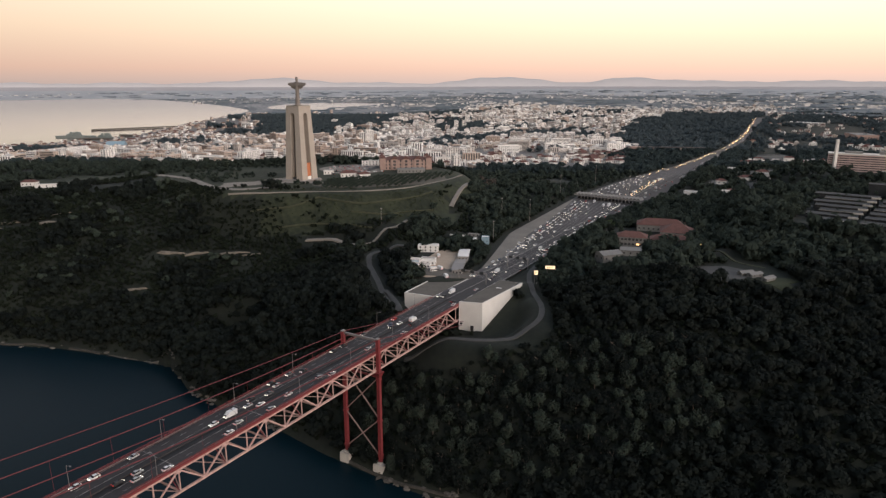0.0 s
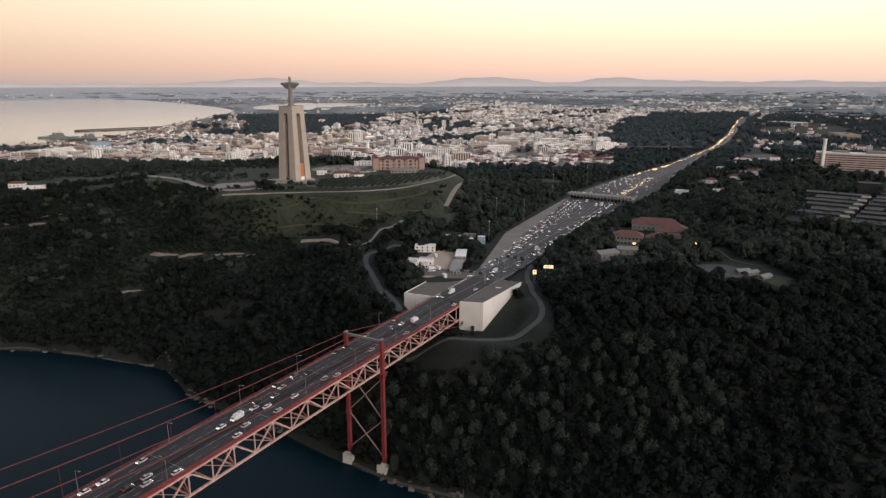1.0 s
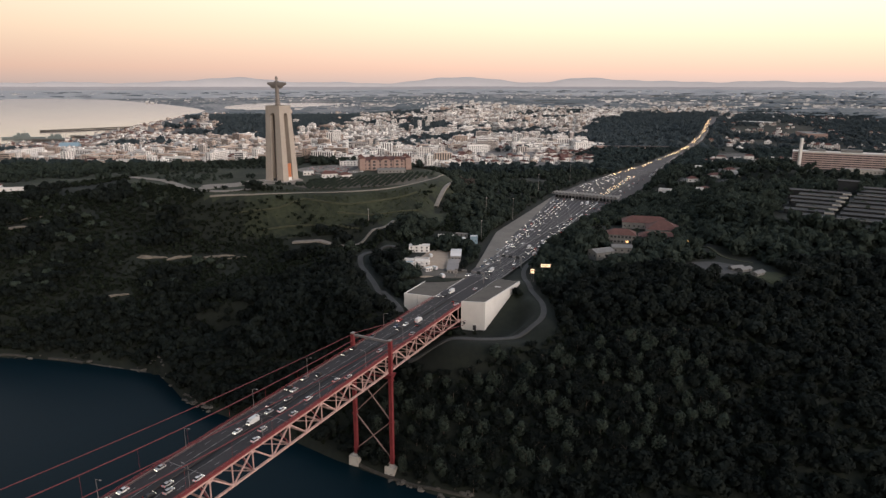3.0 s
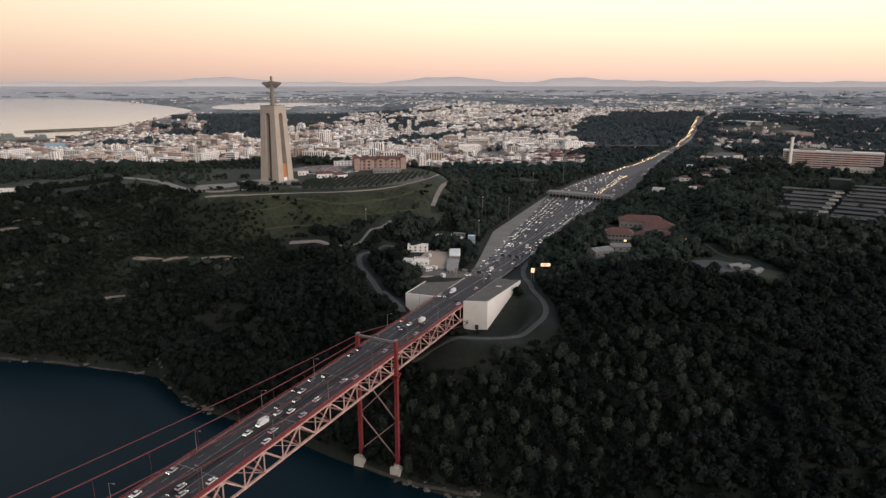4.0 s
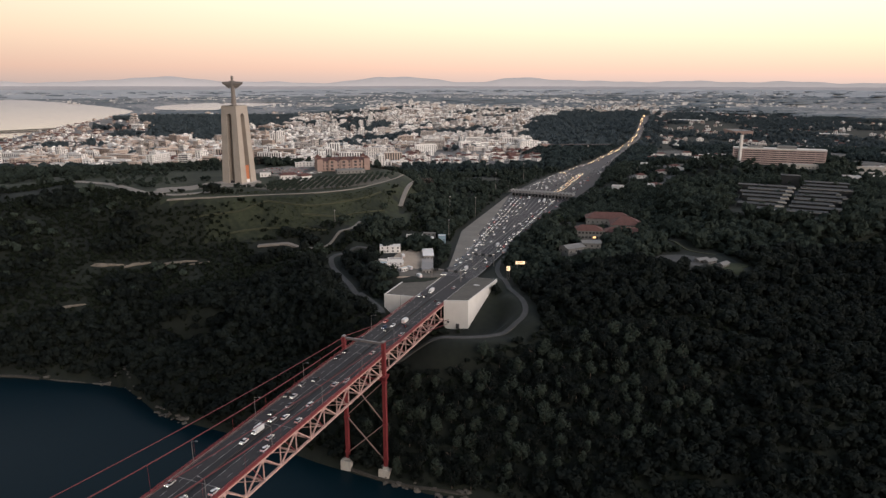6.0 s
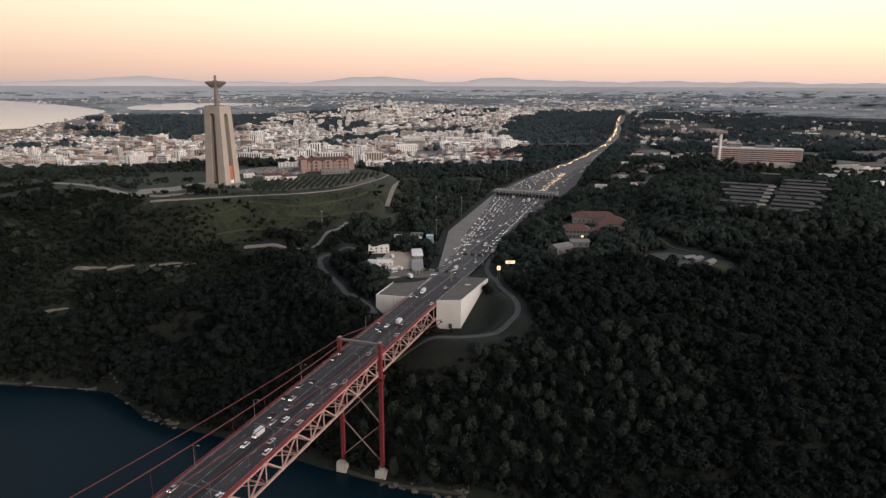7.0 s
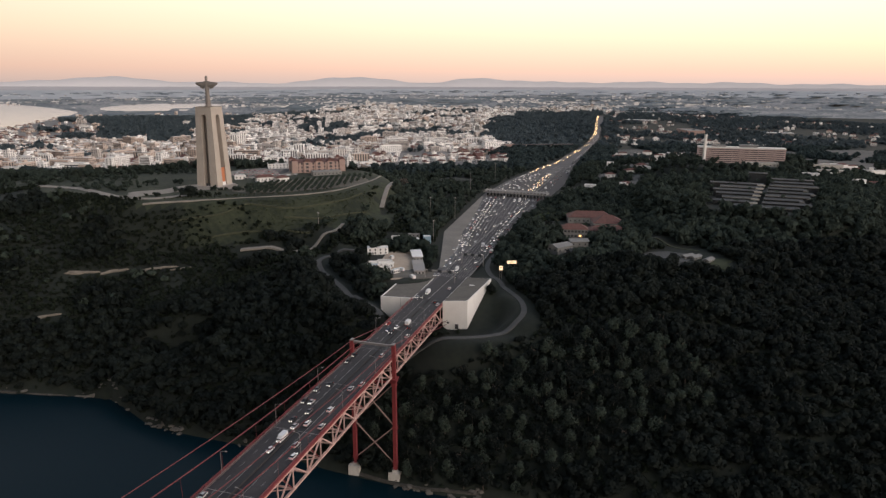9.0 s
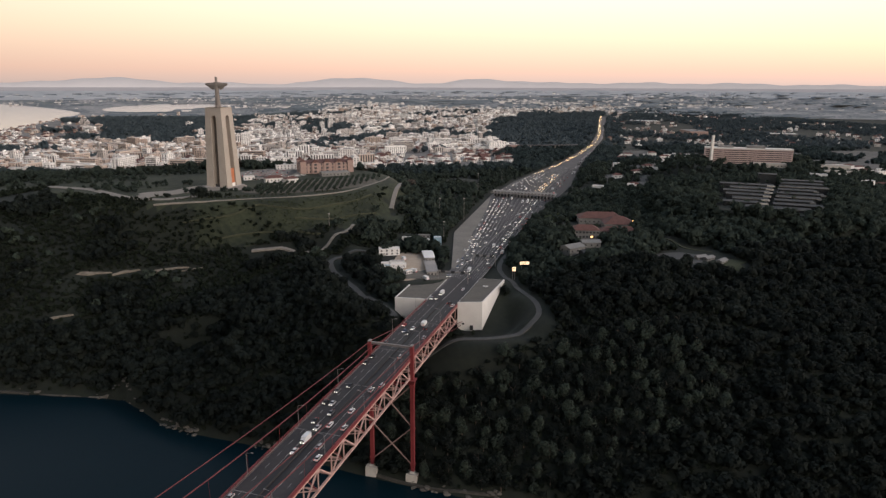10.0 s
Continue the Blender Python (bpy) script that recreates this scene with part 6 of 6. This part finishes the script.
def ship(x, y, length, turn, label):
    ob = thing("ship", far_pose(x, y, WATER, turn), label, "ship", "moored ships")
    L, b = length / 2, length * 0.065
    hull = [(-L, -b), (L * 0.6, -b), (L, 0), (L * 0.6, b), (-L, b)]
    part("hull", Shape().frustum([(a * 0.95, c * 0.8, -3) for a, c in hull], [(a, c, 8) for a, c in hull]), M_ship, ob)
    part("superstructure", Shape().box(-L * 0.45, L * 0.25, -b * 0.8, b * 0.8, 8, 15).box(-L * 0.1, L * 0.2, -b * 0.6, b * 0.6, 15, 23), M_ship, ob)
    part("funnel", Shape().box(-L * 0.3, -L * 0.18, -b * 0.4, b * 0.4, 15, 24), M_ship, ob)
    part("mast", Shape().tube((L * 0.05, 0, 23), (L * 0.05, 0, 40), 0.9, 0.4, 6), M_ship, ob)


ship(-1560, 2760, 165, 4, "grey-green warship moored at the quay")
ship(-1400, 2700, 140, 8, "grey-green warship moored at the quay")
ship(-1290, 3400, 120, -4, "white-grey ship moored behind the breakwater")
ship(-1215, 3010, 110, 10, "grey ship moored at the quay")
quay = thing("quay", None, "long low stone breakwater and quays in the bay", "quay", kind="structure")
for (x0, y0), (x1, y1), w in (((-1720, 3180), (-1300, 3560), 16), ((-1480, 2680), (-1180, 2600), 26), ((-1420, 2860), (-1150, 2740), 22), ((-1320, 3060), (-1120, 2980), 26), ((-1300, 3560), (-1000, 3700), 40)):
    sh = Shape()
    a, b = squeeze(np.array(x0), np.array(y0), np.array(2.0)), squeeze(np.array(x1), np.array(y1), np.array(2.0))
    part("mole", sh.beam([float(c) for c in a], [float(c) for c in b], w, 5), M_rock, quay)
building("blue_shed", -1005, 1990, 52, 40, 10, 10, M_blue, M_blue, "large blue sheet-metal shed near the docks", "gable", 1, 4, sides=(0,))

# ---- vehicles ----
M_tyre = material("tyre", (0.02, 0.02, 0.02), (0.03, 0.03, 0.03), 2.0, 0.9)
M_glass = material("car_glass", (0.015, 0.017, 0.02), (0.03, 0.032, 0.035), 1.0, 0.12)
M_head = material("headlight", (0.9, 0.85, 0.7), (0.9, 0.85, 0.7), 1.0, 0.3, emit=(1.0, 0.90, 0.74), power=2.6)
M_tail = material("taillight", (0.45, 0.03, 0.02), (0.45, 0.03, 0.02), 1.0, 0.3, emit=(1.0, 0.07, 0.03), power=0.6)
PAINTS = [("white", (0.70, 0.70, 0.69), "white"), ("silver", (0.40, 0.40, 0.40), "silver"), ("black", (0.02, 0.02, 0.023), "black"), ("grey", (0.12, 0.12, 0.125), "dark grey"),
          ("red", (0.42, 0.03, 0.025), "red"), ("blue", (0.03, 0.06, 0.13), "dark blue")]
MESH_wheel = Shape().tube((-0.11, 0, 0), (0.11, 0, 0), 0.32, n=10).mesh("wheel", M_tyre)
MESH_head = Shape().box(-0.22, 0.22, -0.05, 0.05, -0.11, 0.11).mesh("headlight", M_head)
M_head_dusk = material("lit_headlight", (0.9, 0.8, 0.6), (0.9, 0.8, 0.6), 1.0, 0.3, emit=(1.0, 0.66, 0.34), power=7.0)
MESH_head_dusk = Shape().box(-0.22, 0.22, -0.05, 0.05, -0.11, 0.11).mesh("headlight", M_head_dusk)
MESH_tail = Shape().box(-0.2, 0.2, -0.05, 0.05, -0.1, 0.1).mesh("taillight", M_tail)


def profile(sh, pts, w0, w1):
    """An outline in y and z, drawn out across x, its upper points drawn in."""
    hi, lo = max(p[1] for p in pts), min(p[1] for p in pts)
    half = lambda z: w0 + (w1 - w0) * max(0, (z - lo) / (hi - lo))
    return sh.frustum([(-half(z), y, z) for y, z in pts], [(half(z), y, z) for y, z in pts])


def car(paint, colour, plain=False):
    ob = thing("car", None, f"{colour} car in the evening traffic", "car", "cars in traffic")
    m = PAINT_M[paint]
    part("body", profile(Shape(), [(-2.1, 0.28), (2.1, 0.28), (2.15, 0.62), (1.95, 0.85), (0.95, 0.95), (-1.75, 0.98), (-2.12, 0.85)], 0.88, 0.84), m, ob)
    part("cabin", profile(Shape(), [(1.0, 0.95), (0.3, 1.40), (-1.1, 1.42), (-1.8, 0.98)], 0.83, 0.64), M_glass, ob, "dark glazed cabin")
    part("roof", profile(Shape(), [(0.32, 1.40), (0.22, 1.47), (-1.05, 1.48), (-1.15, 1.42)], 0.66, 0.60), m, ob)
    for a in (-0.8, 0.8):
        for b in () if plain else (-1.3, 1.35):
            part("wheel", MESH_wheel, M_tyre, ob, m=pose(a, b, 0.32))
        part("headlight", MESH_head, M_head, ob, m=pose(a * 0.72, 2.13, 0.66))
        part("taillight", MESH_tail, M_tail, ob, m=pose(a * 0.78, -2.1, 0.78))
    return ob


def van(m, label, length, height):
    ob = thing("van", None, label, "van", "cars in traffic")
    part("body", profile(Shape(), [(-length / 2, 0.4), (length / 2 - 1.6, 0.4), (length / 2 - 1.6, height), (-length / 2, height)], 1.1, 1.08), m, ob)
    part("cab", profile(Shape(), [(length / 2 - 1.59, 0.4), (length / 2, 0.4), (length / 2, 1.2), (length / 2 - 0.5, 2.0), (length / 2 - 1.59, 2.05)], 1.0, 0.9), m, ob)
    part("windscreen", Shape().box(-0.85, 0.85, length / 2 - 0.3, length / 2 - 0.15, 1.25, 1.9), M_glass, ob)
    for a in (-0.95, 0.95):
        for b in (-length / 2 + 1.2, length / 2 - 1.1):
            part("wheel", MESH_wheel, M_tyre, ob, m=pose(a, b, 0.36))
        part("headlight", MESH_head, M_head, ob, m=pose(a * 0.72, length / 2 + 0.02, 0.8))
        part("taillight", MESH_tail, M_tail, ob, m=pose(a * 0.8, -length / 2 - 0.02, 0.9))
    return ob


PAINT_M = {n: material(f"paint_{n}", c, tuple(k * 0.9 for k in c), 0.5, 0.3) for n, c, _ in PAINTS}
PROTO = [car(n, c) for n, _, c in PAINTS] + [van(PAINT_M["white"], "white delivery van in the evening traffic", 6.2, 2.7), van(PAINT_M["white"], "white box lorry in the evening traffic", 9.0, 3.6),
                                            van(PAINT_M["red"], "red box lorry in the evening traffic", 8.0, 3.2)]
WEIGHT = [36, 22, 17, 13, 3, 5, 4, 0.3, 0.4]
FAR = [car(n, c, True) for n, _, c in PAINTS] + PROTO[6:]
used, far_used = [False] * len(PROTO), [False] * 6 + [True] * 3
crnd = random.Random(3)


def drive(s, o, away, lift=0.05, turn=0.0):
    k = crnd.choices(range(len(PROTO)), WEIGHT)[0]
    x, y = on_axis(s, o)
    z = (DECK if s < 366 else road_z(s)) + lift
    m = pose(x, y, z, 0, 0, -math.degrees(HEAD) + (0 if away else 180) + turn)
    kinds, seen = (PROTO, used) if s < 440 else (FAR, far_used)
    if seen[k] or (kinds[k] is PROTO[k] and used[k]):
        ob = copy_thing(kinds[k], m)
        for lamp in list(ob.children) if kinds is FAR and k < 6 else ():
            if lamp.name.startswith("headlight" if away else "taillight"):
                bpy.data.objects.remove(lamp)
        for lamp in ob.children if s > 830 and -19 < o < -8 else ():
            if lamp.name.startswith("headlight"):
                lamp.data = MESH_head_dusk
    else:
        kinds[k].matrix_basis, seen[k] = m, True
        used[k] = used[k] or kinds is PROTO


# on the bridge
for o, away, gap in ((-9.3, False, 38), (-5.7, False, 30), (-2.2, False, 46), (2.2, True, 60), (5.7, True, 44), (9.2, True, 40)):
    s = 60 + crnd.uniform(0, 30)
    while s < 400:
        drive(s, o + crnd.uniform(-.3, .3), away)
        s += max(7, crnd.expovariate(1 / gap) + 6)
# fanning out to and from the toll lanes
for k in range(13):
    s = 415 + crnd.uniform(0, 40)
    gap = {0: 26, 1: 12, 2: 11, 3: 15, 4: 34, 5: 80, 6: 130, 7: 130, 8: 80, 9: 20, 10: 10, 11: 34, 12: 34}[k]
    while s < 800:
        off = float(np.interp(s, (430, 800), (-15.5 + k * 2.15, -61 + k * 5.7)))
        if s > 520 or crnd.random() < (s - 340) / 170:
            drive(s, off, k >= 11, 0.1, -float(np.interp(k, (0, 6, 12), (-7, -2, 4))))
        s += gap * crnd.uniform(0.6, 1.4) + (18 if s < 500 else 0)
for k in range(6):
    s = 838 + crnd.uniform(0, 20)
    while s < 1060:
        drive(s, float(np.interp(s, (830, 1060), (-66 + k * 7.5, -50 + k * 5.6))), False, 0.1)
        s += (16, 34, 30, 26, 40, 44)[k] * crnd.uniform(0.7, 1.3)
for o, gap in ((-17.5, 16), (-13.5, 11), (-10.0, 12)):
    s = 836 + crnd.uniform(0, 10)
    while s < 1062:
        drive(s, o + crnd.uniform(-.5, .5), False, 0.1)
        s += gap * crnd.uniform(0.7, 1.3)
for o, gap in ((3, 50), (9, 34)):
    s = 840 + crnd.uniform(0, 30)
    while s < 1060:
        drive(s, o, True, 0.1)
        s += gap * crnd.uniform(0.7, 1.3)
for x, y, t in [(-140 + 8 * i, 786 + 3 * (i % 3), 90 + 10 * (i % 2)) for i in range(9)] + [(-132 + 9 * i, 766 - 2 * i, 80) for i in range(5)]:
    k = crnd.choices(range(6), WEIGHT[:6])[0]
    tagged(copy_thing(PROTO[k], pose(x, y, ground_at(x, y) + 0.4, 0, 0, t)), label="car parked behind the monument", group="parked cars")
for i in range(26):
    x, y = -146 + 6.2 * (i % 9) + 1.5 * (i // 9), 802 + 19 * (i // 9) + crnd.uniform(-1.5, 1.5)
    k = crnd.choices(range(6), WEIGHT[:6])[0]
    tagged(copy_thing(FAR[k], pose(x, y, 112.4, 0, 0, 8 + crnd.uniform(-4, 4))), label="car parked behind the monument", group="parked cars")
for x, y, t in ((249, 551, 60), (-3, 493, 40), (2, 470, 20), (30, 590, -30), (-4, 530, 10)):
    tagged(copy_thing(PROTO[6], pose(x, y, ground_at(x, y) + 0.45, 0, 0, t)), label="white van parked on open ground", group="parked vans")

for k in (7, 8):
    if not used[k]:
        PROTO[k].matrix_basis = pose(*on_axis(500 + 40 * k, -14), road_z(500 + 40 * k) + 0.1, 0, 0, 180 - math.degrees(HEAD))
for k in range(6):
    if not far_used[k]:
        FAR[k].matrix_basis = pose(*on_axis(1040 + 6 * k, -40 + 5 * k), road_z(1040) + 0.1, 0, 0, 180 - math.degrees(HEAD))

# the far queue, nose to tail with its lights on
queue, lights, tails = Shape(), Shape(), Shape()
for s in np.arange(1064, 3240, 8.0):
    le, ri = ledge(s), redge(s)
    for k in range(3):
        if crnd.random() < 0.72:
            continue
        o = le + 3 + k * 3.2 + crnd.uniform(-.4, .4)
        x, y = on_axis(s, o)
        X, Y, Z = [float(c) for c in squeeze(np.array(x), np.array(y), np.array(road_z(s)))]
        c, sn = math.cos(-HEAD), math.sin(-HEAD)
        def P(a, b, e):
            return (X + a * c - b * sn, Y + a * sn + b * c, Z + e)
        def bx(sh, a0, a1, b0, b1, e0, e1):
            sh.add([P(a, b, e) for e in (e0, e1) for b in (b0, b1) for a in (a0, a1)], [(0, 2, 3, 1), (4, 5, 7, 6), (0, 1, 5, 4), (2, 6, 7, 3), (0, 4, 6, 2), (1, 3, 7, 5)])
        bx(queue, -0.85, 0.85, -2.1, 2.1, 0.3, 0.95)
        bx(queue, -0.7, 0.7, -0.9, 1.4, 0.95, 1.45)
        for a in (-0.6, 0.6):
            bx(lights, a - 0.2, a + 0.2, -2.2, -2.11, 0.5, 0.8)
for s in np.arange(1064, 2600, 14.0):
    for k in range(2):
        if crnd.random() < 0.5:
            continue
        x, y = on_axis(s, redge(s) - 2.5 - 3.2 * k)
        X, Y, Z = [float(c) for c in squeeze(np.array(x), np.array(y), np.array(road_z(s)))]
        c, sn = math.cos(-HEAD), math.sin(-HEAD)
        bx(queue, -0.85, 0.85, -2.1, 2.1, 0.3, 1.3)
M_head_far = material("far_headlight", (0.9, 0.75, 0.5), (0.9, 0.75, 0.5), 1.0, 0.3, emit=(1.0, 0.55, 0.22), power=13.0)
M_paint_far = material("far_paint", (0.05, 0.05, 0.055), (0.55, 0.54, 0.52), 0.5, 0.4, island=1.5)
jam = thing("traffic_queue", None, "far nose-to-tail queue of cars with headlights on", "cars", kind="stuff")
part("cars", queue, M_paint_far, jam)
part("headlights", lights, M_head_far, jam)
